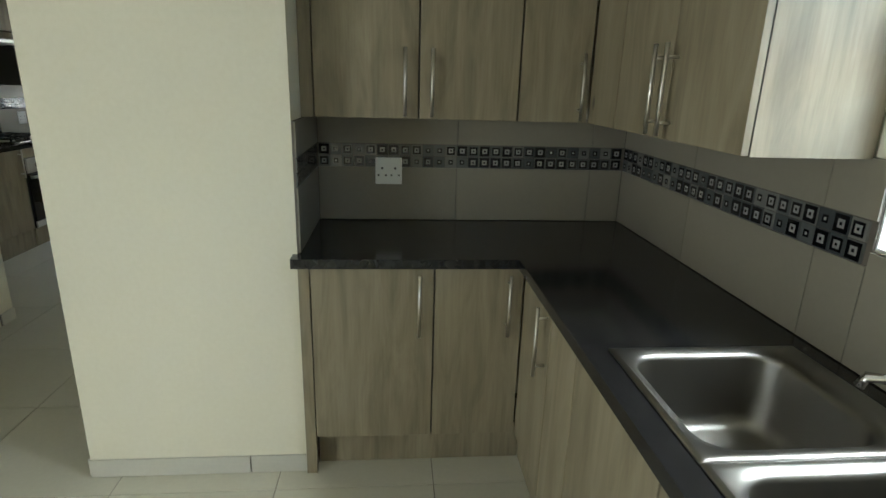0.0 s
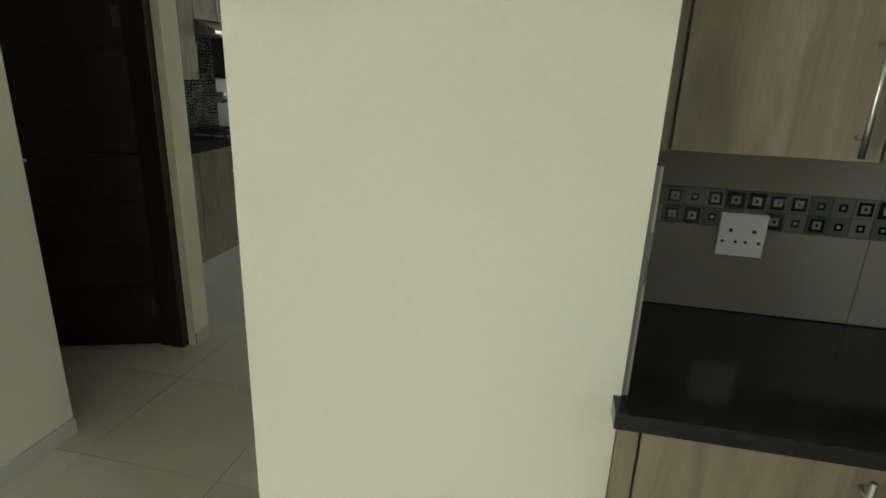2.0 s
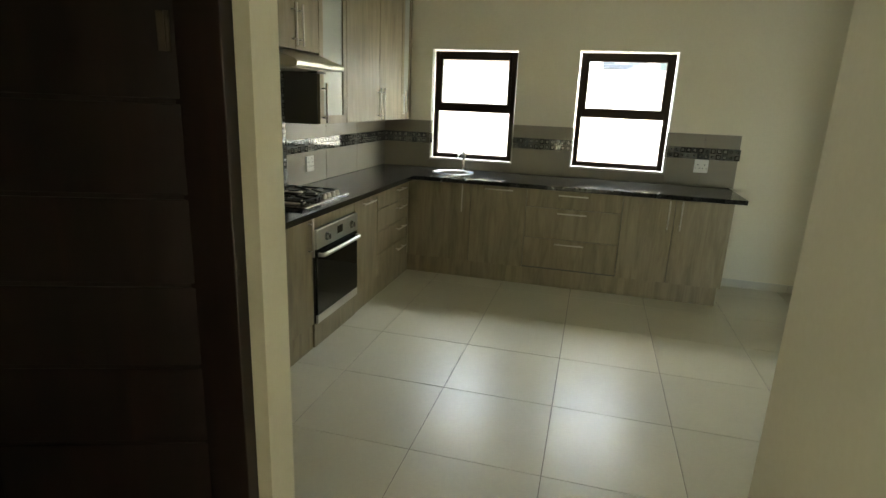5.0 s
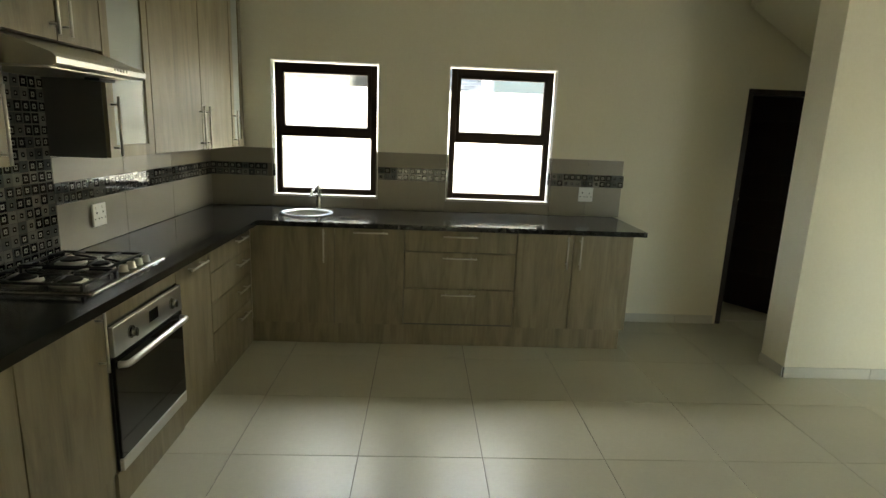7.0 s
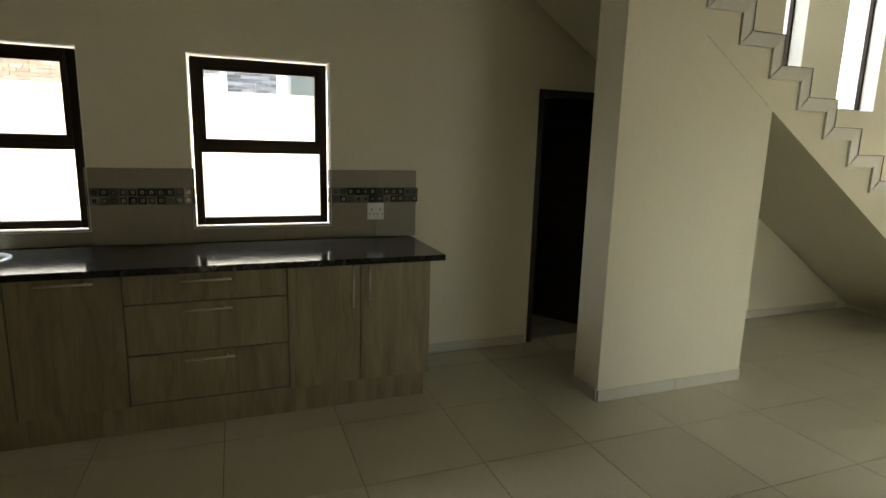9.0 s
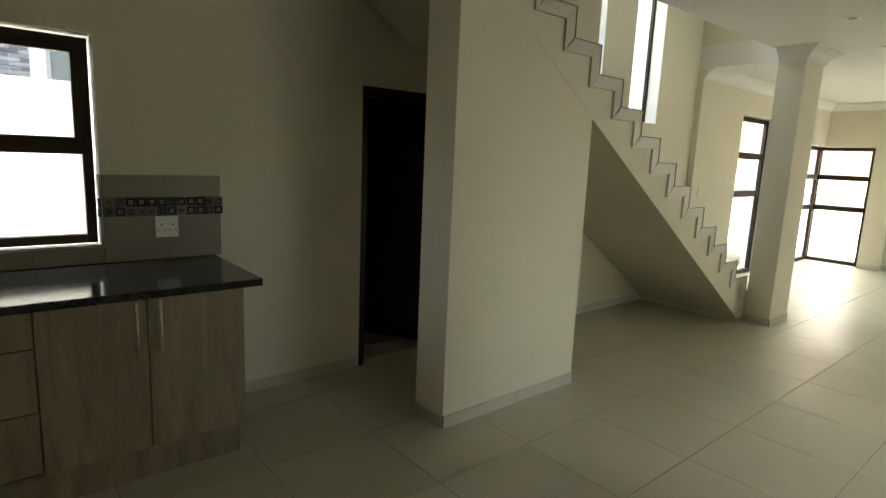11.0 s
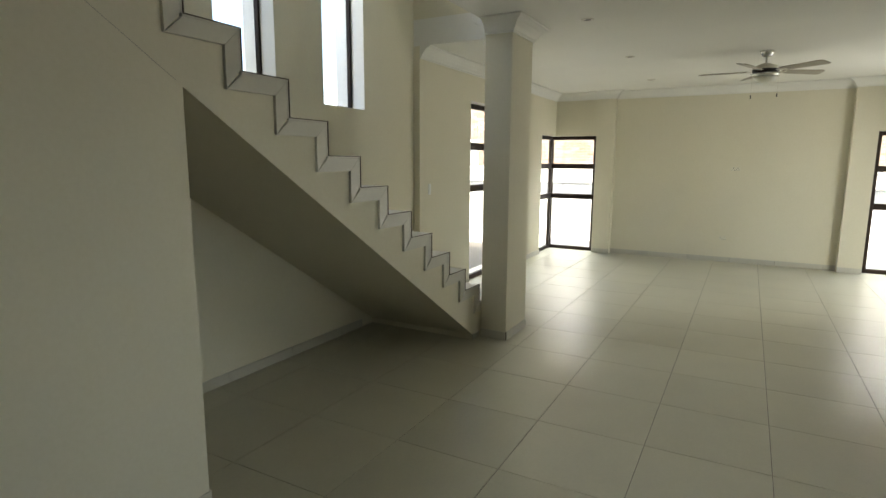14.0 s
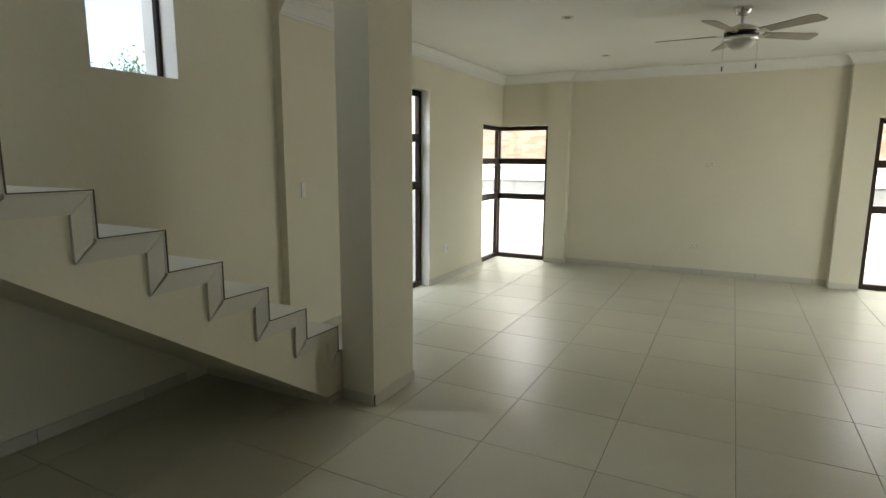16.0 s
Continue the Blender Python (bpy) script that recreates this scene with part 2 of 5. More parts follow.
def cyl(bm, p0, p1, r0, r1=None, seg=16, mi=0):
    """A capped tapered cylinder between two points."""
    p0, p1 = Vector(p0), Vector(p1)
    r1 = r0 if r1 is None else r1
    q = (p1 - p0).to_track_quat('Z', 'Y')
    loops = []
    for p, r in ((p0, r0), (p1, r1)):
        loops.append([bm.verts.new(p + q @ Vector((r * math.cos(a), r * math.sin(a), 0))) for a in (2 * math.pi * i / seg for i in range(seg))])
    for i in range(seg):
        f = bm.faces.new((loops[0][i], loops[0][(i + 1) % seg], loops[1][(i + 1) % seg], loops[1][i]))
        f.smooth, f.material_index = True, mi
    bm.faces.new(loops[0][::-1]).material_index = mi
    bm.faces.new(loops[1]).material_index = mi


def tube(bm, pts, r, seg=10):
    """A round tube along points."""
    pts = [Vector(p) for p in pts]
    loops = []
    for i, p in enumerate(pts):
        d = (pts[min(i + 1, len(pts) - 1)] - pts[max(i - 1, 0)]).normalized()
        q = d.to_track_quat('Z', 'Y')
        loops.append([bm.verts.new(p + q @ Vector((r * math.cos(a), r * math.sin(a), 0))) for a in (2 * math.pi * k / seg for k in range(seg))])
    for a, b in zip(loops, loops[1:]):
        best = min(range(seg), key=lambda s: (a[0].co - b[s].co).length)
        for k in range(seg):
            f = bm.faces.new((a[k], a[(k + 1) % seg], b[(k + 1 + best) % seg], b[(k + best) % seg]))
            f.smooth = True
    bm.faces.new(loops[0][::-1])
    bm.faces.new(loops[-1])


def lathe(bm, c, prof, seg=32, mi=0, close=True):
    """Revolve (radius, z) pairs about the upright axis through c."""
    loops = [[bm.verts.new((c[0] + r * math.cos(a), c[1] + r * math.sin(a), c[2] + z)) for a in (2 * math.pi * k / seg for k in range(seg))] for r, z in prof]
    for a, b in zip(loops, loops[1:]):
        for k in range(seg):
            f = bm.faces.new((a[k], a[(k + 1) % seg], b[(k + 1) % seg], b[k]))
            f.smooth, f.material_index = True, mi
    if close:
        bm.faces.new(loops[0][::-1]).material_index = mi
        bm.faces.new(loops[-1]).material_index = mi


def prism(bm, poly, axis, a, b):
    """Extrude a polygon of pairs along an axis ('x': pairs are y, z; 'y': x, z; 'z': x, y) from a to b."""
    put = {'x': lambda u, v, w: (w, u, v), 'y': lambda u, v, w: (u, w, v), 'z': lambda u, v, w: (u, v, w)}[axis]
    A = [bm.verts.new(put(u, v, a)) for u, v in poly]
    B = [bm.verts.new(put(u, v, b)) for u, v in poly]
    bm.faces.new(A)
    bm.faces.new(B[::-1])
    k = len(poly)
    fs = [bm.faces.new((A[i], B[i], B[(i + 1) % k], A[(i + 1) % k])) for i in range(k)]
    bmesh.ops.recalc_face_normals(bm, faces=list({f for v in A + B for f in v.link_faces}))
    return fs


def mesh_of(name, bm, *mats):
    me = bpy.data.meshes.new(name)
    bmesh.ops.recalc_face_normals(bm, faces=bm.faces)
    bm.to_mesh(me)
    bm.free()
    for m in mats:
        me.materials.append(m)
    return me


def part(name, bm, mat, parent, label=""):
    mats = mat if isinstance(mat, tuple) else (mat,)
    ob = new(name, mesh_of(name, bm, *mats))
    ob.parent = parent
    if label:
        ob["label"] = label
    return ob


def piece(name, me, parent, m):
    ob = new(name, me)
    ob.parent = parent
    ob.matrix_basis = m
    return ob


def thing(name, label, category, m=None, group="", kind=""):
    ob = new(name)
    ob.empty_display_size = 0.1
    if m is not None:
        ob.matrix_basis = m
    return tagged(ob, label, category, group, kind)


def solid(name, mat, *boxes):
    bm = bmesh.new()
    for b in boxes:
        box(bm, *b)
    return tagged(new(name, mesh_of(name, bm, *(mat if isinstance(mat, tuple) else (mat,)))), kind="structure")


def wall_cells(lo, hi, z0, z1, holes):
    """The solid cells of a wall with openings (a, b, za, zb)."""
    cells, s = [], lo
    for a, b, za, zb in sorted(holes):
        cells.append((s, a, z0, z1))
        if za > z0:
            cells.append((a, b, z0, za))
        if zb < z1:
            cells.append((a, b, zb, z1))
        s = b
    cells.append((s, hi, z0, z1))
    return [c for c in cells if c[1] - c[0] > 1e-4]


def wall_y(name, y0, y1, x0, x1, z0, z1, holes=(), mat=None):
    return solid(name, mat or PLASTER, *[(a, b, y0, y1, za, zb) for a, b, za, zb in wall_cells(x0, x1, z0, z1, holes)])


def wall_x(name, x0, x1, y0, y1, z0, z1, holes=(), mat=None):
    return solid(name, mat or PLASTER, *[(x0, x1, a, b, za, zb) for a, b, za, zb in wall_cells(y0, y1, z0, z1, holes)])


# ---- the large structure ----
H = 2.64
N, NS, NL = 5.06, 5.05, 4.98      # faces of the north wall: kitchen, stairs, living room
floor = solid("floor", GROUT, (-4.5, 11.28, -4.5, 7.2, -0.15, -0.0035))
W1 = (-1.515, -0.686, 0.983, 2.027)
W2 = (-0.141, 0.703, 0.985, 2.035)
D1 = (2.235, 3.005, 0, 1.958)
SW1 = (4.33, 4.856, 1.957, 4.3)
SW2 = (5.36, 5.904, 1.957, 4.3)
NT = (7.905, 9.03, 0, 2.225)
SCW = (-2.25, -1.325, 1.175, 2.07)
FH = 1.945                         # head of the corner windows
wall_north = wall_y("wall_north_kitchen", N, 5.30, -2.23, 3.1, 0, H, [W1, W2, D1])
wall_y("wall_north_stair", NS, 5.36, 3.1, 6.73, 0, 5.3, [SW1, SW2])
wall_y("wall_north_living", NL, 5.22, 6.73, 10.54, 0, H, [NT])
solid("wall_north_corner", PLASTER, (10.54, 11.5, NL, 5.22, FH, H))
wall_west = wall_x("wall_west_kitchen", -2.23, -2.0, 1.027, N, 0, H)
solid("wall_east_living", PLASTER, (11.30, 11.5, 0.835, 3.98, 0, H))
solid("wall_pier_north", PLASTER, (11.17, 11.5, 3.98, 4.27, 0, H))
solid("wall_pier_south", PLASTER, (11.17, 11.5, 0.55, 0.835, 0, H))
solid("wall_east_lintel", PLASTER, (11.25, 11.5, 4.27, NL, FH, H))
solid("wall_east_lintel_south", PLASTER, (11.25, 11.5, -0.42, 0.55, FH, H))
solid("wall_stair_block", PLASTER, (2.14, 3.30, 3.995, 4.25, 0, H + 0.25))
solid("wall_scullery_block", PLASTER, (0.49, 1.305, -0.49, 0.90, 0, H))
# The hole is an unseen opening added for the dining fill lamp.
wall_scullery = wall_y("wall_scullery_back", 0.042, 0.90, 1.305, 4.6, 0, H, [(3.0, 4.4, 0, 2.1)])
wall_scullery_east = wall_x("wall_scullery_east", 2.68, 2.90, -3.5, 0.042, 0, H, [SCW])
# First hole: unseen opening added for the passage fill lamp; second: door_1.
wall_x("wall_passage_west", -0.96, -0.73, -3.5, 0.905, 0, H, [(-3.15, -2.15, 0, 2.1), (0.105, 0.905, 0, 1.985)])
solid("wall_kitchen_southwest", PLASTER, (-2.23, -0.73, 0.905, 1.027, 0, H))
# The hole is added out of view, sited to balance the living room's light.
wall_y("wall_south_living", -0.42, -0.20, 4.6, 10.54, 0, H, [(9.0, 10.2, 0, 2.1)])
solid("wall_south_corner", PLASTER, (10.54, 11.5, -0.42, -0.20, FH, H))
solid("wall_dining_end", PLASTER, (4.6, 4.83, -0.20, 0.90, 0, H))
wall_y("wall_scullery_south", -3.72, -3.5, -0.96, 2.90, 0, H)
solid("wall_bedroom", PLASTER, (-4.0, -0.96, -3.0, -2.8, 0, H), (-4.2, -4.0, -3.0, 1.027, 0, H), (-4.0, -2.23, 0.905, 1.027, 0, H))
solid("wall_store_room", PLASTER, (1.5, 1.65, 5.30, 7.1, 0, H), (3.9, 4.05, 5.37, 7.1, 0, H), (1.65, 3.9, 6.95, 7.1, 0, H), (1.5, 4.05, 5.37, 7.1, H, H + .1), (1.5, 3.1, 5.30, 5.37, H, H + .1))
pillar = solid("pillar", PLASTER, (6.085, 6.547, 3.737, 3.968, 0, H))
solid("ceiling", CEIL, (-4.5, 2.14, -4, 5.30, H, H + .25), (2.14, 11.5, -4, 3.99, H, H + .25), (6.73, 11.5, 3.99, 5.22, H, H + .25))
solid("ceiling_stair", CEIL, (1.5, 7, 3.3, 5.4, 5.3, 5.4))
solid("wall_stair_void", PLASTER, (6.73, 6.9, 3.99, NS, H + .25, 5.3), (2.0, 6.9, 3.3, 3.5, H + .25, 5.3), (1.8, 2.0, 3.5, 5.30, H + .25, 5.3), (2.0, 3.1, 5.2, 5.30, H, 5.3))

# cornice: a stepped cove along the living room's ceiling
COVE = [(0, 0), (0.115, 0), (0.115, -0.012), (0.095, -0.018), (0.062, -0.040), (0.036, -0.072), (0.022, -0.098), (0.012, -0.104), (0.012, -0.118), (0, -0.118)]


def cornice(run):
    """A cove along a run of points (x, y); the wall lies on the left of the way."""
    bm = bmesh.new()
    P = [Vector(p) for p in run]
    loops = []
    for i, p in enumerate(P):
        ns = []
        for a, b in ((i - 1, i), (i, i + 1)):
            if 0 <= a and b < len(P):
                d = (P[b] - P[a]).normalized()
                ns.append(Vector((d.y, -d.x)))
        m = ns[0] if len(ns) == 1 else (ns[0] + ns[1]) / (1 + ns[0].dot(ns[1]))
        loops.append([bm.verts.new((p.x + m.x * o, p.y + m.y * o, H - 0.001 + z)) for o, z in COVE])
    k = len(COVE)
    for a, b in zip(loops, loops[1:]):
        for j in range(k):
            bm.faces.new((a[j], b[j], b[(j + 1) % k], a[(j + 1) % k]))
    bm.faces.new(loops[0])
    bm.faces.new(loops[-1][::-1])
    return tagged(new("cornice", mesh_of("cornice", bm, CEIL)), "white moulded plaster cove along the ceiling", "cornice", kind="structure")


cornice([(6.73, NL), (11.25, NL), (11.25, 4.27), (11.17, 4.27), (11.17, 3.98), (11.30, 3.98), (11.30, 0.835), (11.17, 0.835), (11.17, 0.55), (11.25, 0.55), (11.25, -0.20), (4.83, -0.20)])
cornice([(6.085, 3.968), (6.085, 3.737), (6.547, 3.737), (6.547, 3.968), (6.085, 3.968)])

# skirting: tile strips with a fine top trim
_skirt = {}


def skirting(x0, y0, x1, y1):
    """A skirting of tile pieces from one floor point to another; the room lies on the right of the way."""
    a, b = Vector((x0, y0)), Vector((x1, y1))
    d = (b - a)
    L = d.length
    rz = math.degrees(math.atan2(d.y, d.x))
    base = thing("baseboard", "cream porcelain tile skirting along the wall", "skirting", pose(x0, y0, 0, 0, 0, rz), kind="structure")
    bm = bmesh.new()
    box(bm, 0, L, -0.004, 0.0, 0, 0.072)
    part("grout_bed", bm, GROUT, base)
    s = 0.0
    while s < L - 1e-3:
        e = min(s + 0.598, L)
        key = round(e - s, 3)
        if key not in _skirt:
            bm = bmesh.new()
            box(bm, 0.001, key - 0.001, -0.011, -0.003, 0.002, 0.075)
            _skirt[key] = mesh_of("skirting_tile", bm, SKIRT)
        piece("skirting_tile", _skirt[key], base, pose(s, 0, 0))
        s += 0.6
    return base


for ax, ay, bx, by in ((1.275, N, 2.205, N), (2.14, 4.25, 2.14, 3.995), (2.14, 3.995, 3.30, 3.995), (3.30, 3.995, 3.30, 4.25), (3.1, NS, 5.80, NS),
                       (6.085, 3.968, 6.085, 3.737), (6.085, 3.737, 6.547, 3.737), (6.547, 3.737, 6.547, 3.968), (6.73, NL, 7.905, NL), (9.03, NL, 10.54, NL),
                       (11.17, 4.27, 11.17, 3.98), (11.30, 3.98, 11.30, 0.835), (11.17, 0.835, 11.17, 0.55), (0.49, -0.49, 1.305, -0.49),
                       (0.49, 0.90, 0.49, -0.49), (-0.73, -2.15, -0.73, 0.105), (-0.73, 0.905, -0.73, 1.027)):
    skirting(ax, ay, bx, by)

# ---- windows and doors ----
def pane_part(name, bm, parent):
    ob = part(name, bm, GLASS, parent)
    ob.visible_shadow = False
    return ob


def window(name, label, w, z0, z1, m, bars=(), frame_w=0.045, depth=0.05, mull=()):
    """An aluminium window in local x (width) and z; y is its depth. bars: heights of transoms; mull: x of uprights."""
    win = thing(name, label, "window", m, kind="structure")
    f = frame_w
    bm = bmesh.new()
    for b in ((0, f, 0, depth, z0, z1), (w - f, w, 0, depth, z0, z1), (f, w - f, 0, depth, z0, z0 + f), (f, w - f, 0, depth, z1 - f, z1)):
        box(bm, *b, 0, 0.004)
    part("window_frame", bm, BRONZE, win)
    zs = [z0 + f] + [v for b in bars for v in (b - f * 0.5, b + f * 0.5)] + [z1 - f]
    for b in bars:
        bm = bmesh.new()
        box(bm, f, w - f, -0.006, depth - 0.004, b - f * 0.72, b + f * 0.72, 0, 0.004)
        part("transom", bm, BRONZE, win)
    for u in mull:
        bm = bmesh.new()
        box(bm, u - f / 2, u + f / 2, -0.004, depth - 0.006, z0 + f, z1 - f, 0, 0.004)
        part("mullion", bm, BRONZE, win)
    for a, b in zip(zs[::2], zs[1::2]):
        bm = bmesh.new()
        box(bm, f - 0.004, w - f + 0.004, depth * 0.45, depth * 0.45 + 0.006, a - 0.004, b + 0.004)
        pane_part("pane", bm, win)
    return win


def lining(name, x0, x1, z0, z1, ya, yb, sill=True, t=0.004):
    """White-painted reveal of an opening in a wall along x."""
    bs = [(x0, x0 + t, ya, yb, z0, z1), (x1 - t, x1, ya, yb, z0, z1), (x0 + t, x1 - t, ya, yb, z1 - t, z1)]
    if sill:
        bs.append((x0 + t, x1 - t, ya, yb, z0, z0 + t))
    return solid(name, REVEAL, *bs)


def kitchen_sash(w, z0, z1, m):
    """The opening top-hung sash of the upper pane."""
    s = thing("window_sash", "dark bronze top-hung window sash", "window", m, kind="structure")
    bm = bmesh.new()
    f, o = 0.030, 0.046
    for b in ((o, o + f, z0, z1), (w - o - f, w - o, z0, z1), (o + f, w - o - f, z0, z0 + f * 0.7), (o + f, w - o - f, z1 - f, z1)):
        box(bm, b[0], b[1], -0.010, 0.030, b[2], b[3], 0, 0.003)
    part("sash_frame", bm, BRONZE, s)


for nm, (a, b, za, zb) in (("window_1", W1), ("window_2", W2)):
    lining("trim_" + nm, a, b, za, zb, N - 0.001, 5.29)
    window(nm, "dark bronze aluminium kitchen window with two panes", b - a - 0.036, za + 0.016, zb - 0.018, pose(a + 0.018, N + 0.055, 0), (1.485,), 0.046)
    kitchen_sash(b - a - 0.036, 1.515, zb - 0.018 - 0.046, pose(a + 0.018, N + 0.055, 0))
for nm, (a, b, za, zb) in (("window_3", SW1), ("window_4", SW2)):
    lining("trim_" + nm, a, b, za, zb, NS - 0.001, 5.355)
    window(nm, "tall narrow dark-framed window above the stairs", b - a - 0.008, za + 0.004, zb - 0.004, pose(a + 0.004, NS + 0.13, 0), (), 0.022, 0.04)
lining("trim_window_5", NT[0], NT[1], 0, NT[3], NL - 0.001, 5.215, False)
window("window_5", "full-height dark aluminium window with three panes", NT[1] - NT[0] - 0.02, 0.004, NT[3] - 0.01, pose(NT[0] + 0.01, NL + 0.10, 0), (1.176, 1.70), 0.06)
# corner windows: two glazed sides that meet at a post
window("window_6", "full-height dark aluminium corner window facing the yard", 0.815, 0.004, FH - 0.004, pose(11.28, 5.085, 0, 0, 0, -90), (0.929, 1.44), 0.06)
window("window_7", "dark aluminium return of the corner window", 0.735, 0.004, FH - 0.004, pose(10.54, 5.035, 0), (0.929, 1.44), 0.06)
window("window_8", "full-height dark aluminium corner window near the ceiling fan", 0.80, 0.004, FH - 0.004, pose(11.28, 0.55, 0, 0, 0, -90), (0.929, 1.44), 0.06)
window("window_9", "dark aluminium return of the second corner window", 0.735, 0.004, FH - 0.004, pose(10.54, -0.34, 0), (0.929, 1.44), 0.06)
# scullery window over the sink
solid("trim_window_10", REVEAL, (2.679, 2.895, SCW[0], SCW[0] + 0.004, 1.175, 2.07), (2.679, 2.895, SCW[1] - 0.004, SCW[1], 1.175, 2.07), (2.679, 2.895, SCW[0] + 0.004, SCW[1] - 0.004, 1.175, 1.179), (2.679, 2.895, SCW[0] + 0.004, SCW[1] - 0.004, 2.066, 2.07))
window("window_10", "dark bronze aluminium window above the double sink", 0.90, 1.19, 2.055, pose(2.82, SCW[1] - 0.012, 0, 0, 0, -90), (1.6,), 0.046)


def lever(parent, p, d, out):
    """A lever handle on a rose. d: way of the lever, out: away from the door."""
    p, d, out = Vector(p), Vector(d), Vector(out)
    bm = bmesh.new()
    cyl(bm, p, p + out * 0.008, 0.025, seg=20)
    cyl(bm, p + out * 0.006, p + out * 0.045, 0.009)
    tube(bm, [p + out * 0.042, p + out * 0.048 + d * 0.02, p + out * 0.048 + d * 0.10], 0.008)
    cyl(bm, p + Vector((0, 0, -0.09)), p + Vector((0, 0, -0.09)) + out * 0.006, 0.022, seg=20)
    return part("door_handle", bm, SATIN, parent, "satin nickel lever handle")


def door_leaf(name, label, w, h, m, hx=0.0):
    """A plank-grooved leaf: hinge edge at local x 0, width along +x, faces at y 0 and -0.04; hinge plates at hx."""
    d = thing(name, label, "door", m)
    bm = bmesh.new()
    box(bm, 0, w, -0.04, 0, 0.008, h, 0, 0.003)
    part("leaf", bm, MAHOGANY, d)
    for k in range(8):
        z = 0.12 + k * (h - 0.2) / 7.4
        bm = bmesh.new()
        box(bm, 0.055, w - 0.055, -0.045, 0.005, z, z + (h - 0.2) / 7.4 - 0.012, 0, 0.002)
        part("panel", bm, MAHOGANY, d)
    for z in (0.24, 1.68):
        bm = bmesh.new()
        box(bm, hx - 0.004, hx + 0.018, 0.0, 0.0055, z - 0.045, z + 0.045, 0, 0.001)
        cyl(bm, (hx - 0.006, 0.006, z - 0.045), (hx - 0.006, 0.006, z + 0.045), 0.006)
        part("hinge", bm, DARKTRIM, d, "dull brown steel butt hinge")
    lever(d, (w - 0.035, 0.005, 1.02), (-1, 0, 0), (0, 1, 0))
    lever(d, (w - 0.035, -0.045, 1.02), (-1, 0, 0), (0, -1, 0))
    return d


def door_frame(name, label, boxes):
    bm = bmesh.new()
    for b in boxes:
        box(bm, *b, 0, 0.003)
    return tagged(new(name, mesh_of(name, bm, MAHOGANY)), label, "door frame", kind="structure")


# passage door, open into the bedroom
door_frame("door_frame_1", "dark-stained timber door frame", [(-0.915, -0.775, 0.858, 0.907, 0, 1.985), (-0.915, -0.775, 0.103, 0.147, 0, 1.985), (-0.915, -0.775, 0.147, 0.858, 1.942, 1.986)])
door_leaf("door_1", "dark mahogany door standing open beside the passage", 0.71, 1.935, pose(-0.822, 0.892, 0, 0, 0, 200), 0.108)
# store room door, open inwards
door_frame("door_frame_2", "dark-stained timber door frame by the stairs", [(2.233, 2.277, N - 0.003, 5.20, 0, 1.96), (2.963, 3.007, N - 0.003, 5.20, 0, 1.96), (2.277, 2.963, N - 0.003, 5.20, 1.916, 1.96)])
door_leaf("door_2", "dark mahogany door standing ajar into a dark room", 0.68, 1.912, pose(2.955, 5.215, 0, 0, 0, 121))
solid("trim_threshold", SATIN, (2.277, 2.963, 5.14, 5.175, 0.0, 0.004))

# ---- stairs ----
stair = thing("staircase", "cream plastered concrete staircase with porcelain tiled treads", "stairs")
RUN, RISE, NX, NZ, SF = 0.2747, 0.1778, 6.058, 0.474, 3.995


def step_at(k):
    return NX - RUN * (k - 1), (NZ + RISE * (k - 1)) if k >= 1 else NZ - 0.158 * (1 - k)


KS = range(-1, 15)
prof = []
for k in reversed(KS):
    x, z = step_at(k)
    prof += [(x - RUN, z - 0.012), (x - 0.01, z - 0.012)]
prof += [(step_at(-1)[0] - 0.01, 0.0), (5.966, 0.0), (5.966, 0.046), (2.141, 2.562), (2.141, prof[0][1])]
bm = bmesh.new()
prism(bm, prof, 'y', SF + 0.0005, NS)
part("body", bm, PLASTER, stair)
bm = bmesh.new()
box(bm, 5.960, 6.083, SF - 0.010, SF, 0.0005, 0.046, 0, 0.001)
part("foot_tile", bm, SKIRT, stair, "cream porcelain skirting at the foot of the flight")
B = 0.085
for k in KS:
    x, z = step_at(k)
    xu = x - RUN
    zl = step_at(k - 1)[1] if k > -1 else 0.0
    bm = bmesh.new()
    box(bm, xu - 0.006, x + 0.004, SF - 0.017, NS - 0.001, z - 0.012, z, 0, 0.002)
    part("tread", bm, STEPTILE, stair, "pale porcelain tread tile")
    bm = bmesh.new()
    box(bm, x - 0.010, x, SF - 0.0155, NS - 0.001, zl, z - 0.013)
    part("riser", bm, STEPTILE, stair)
    bm = bmesh.new()
    prism(bm, [(xu - B, z - B), (xu - 0.001, z - 0.012), (x - 0.011, z - 0.012), (x - B, z - B + 0.002)], 'y', SF - 0.016, SF)
    part("string_tile", bm, STEPTILE, stair)
    bm = bmesh.new()
    prism(bm, [(x - B, z - B), (x - 0.0115, z - 0.014), (x - 0.0115, max(zl, 0.005)), (x - B, max(zl - B + 0.003, 0.002))], 'y', SF - 0.016, SF)
    part("string_tile", bm, STEPTILE, stair)
    bm = bmesh.new()
    box(bm, xu, x + 0.003, SF - 0.020, SF - 0.016, z - 0.003, z + 0.0015)
    box(bm, x - 0.0015, x + 0.003, SF - 0.020, SF - 0.016, zl + 0.0015, z - 0.003)
    part("edge_trim", bm, DARKTRIM, stair, "thin dark metal edge trim")

bm = bmesh.new()
prism(bm, [(3.27, 1.8205), (2.98, 2.0165), (2.70, 2.2035), (2.70, 2.2057), (2.98, 2.0185), (3.27, 1.8222)], 'y', SF - 0.0012, SF - 0.0003)
tagged(new("trim_plaster_joint", mesh_of("trim_plaster_joint", bm, GROUTLIGHT)), kind="structure")

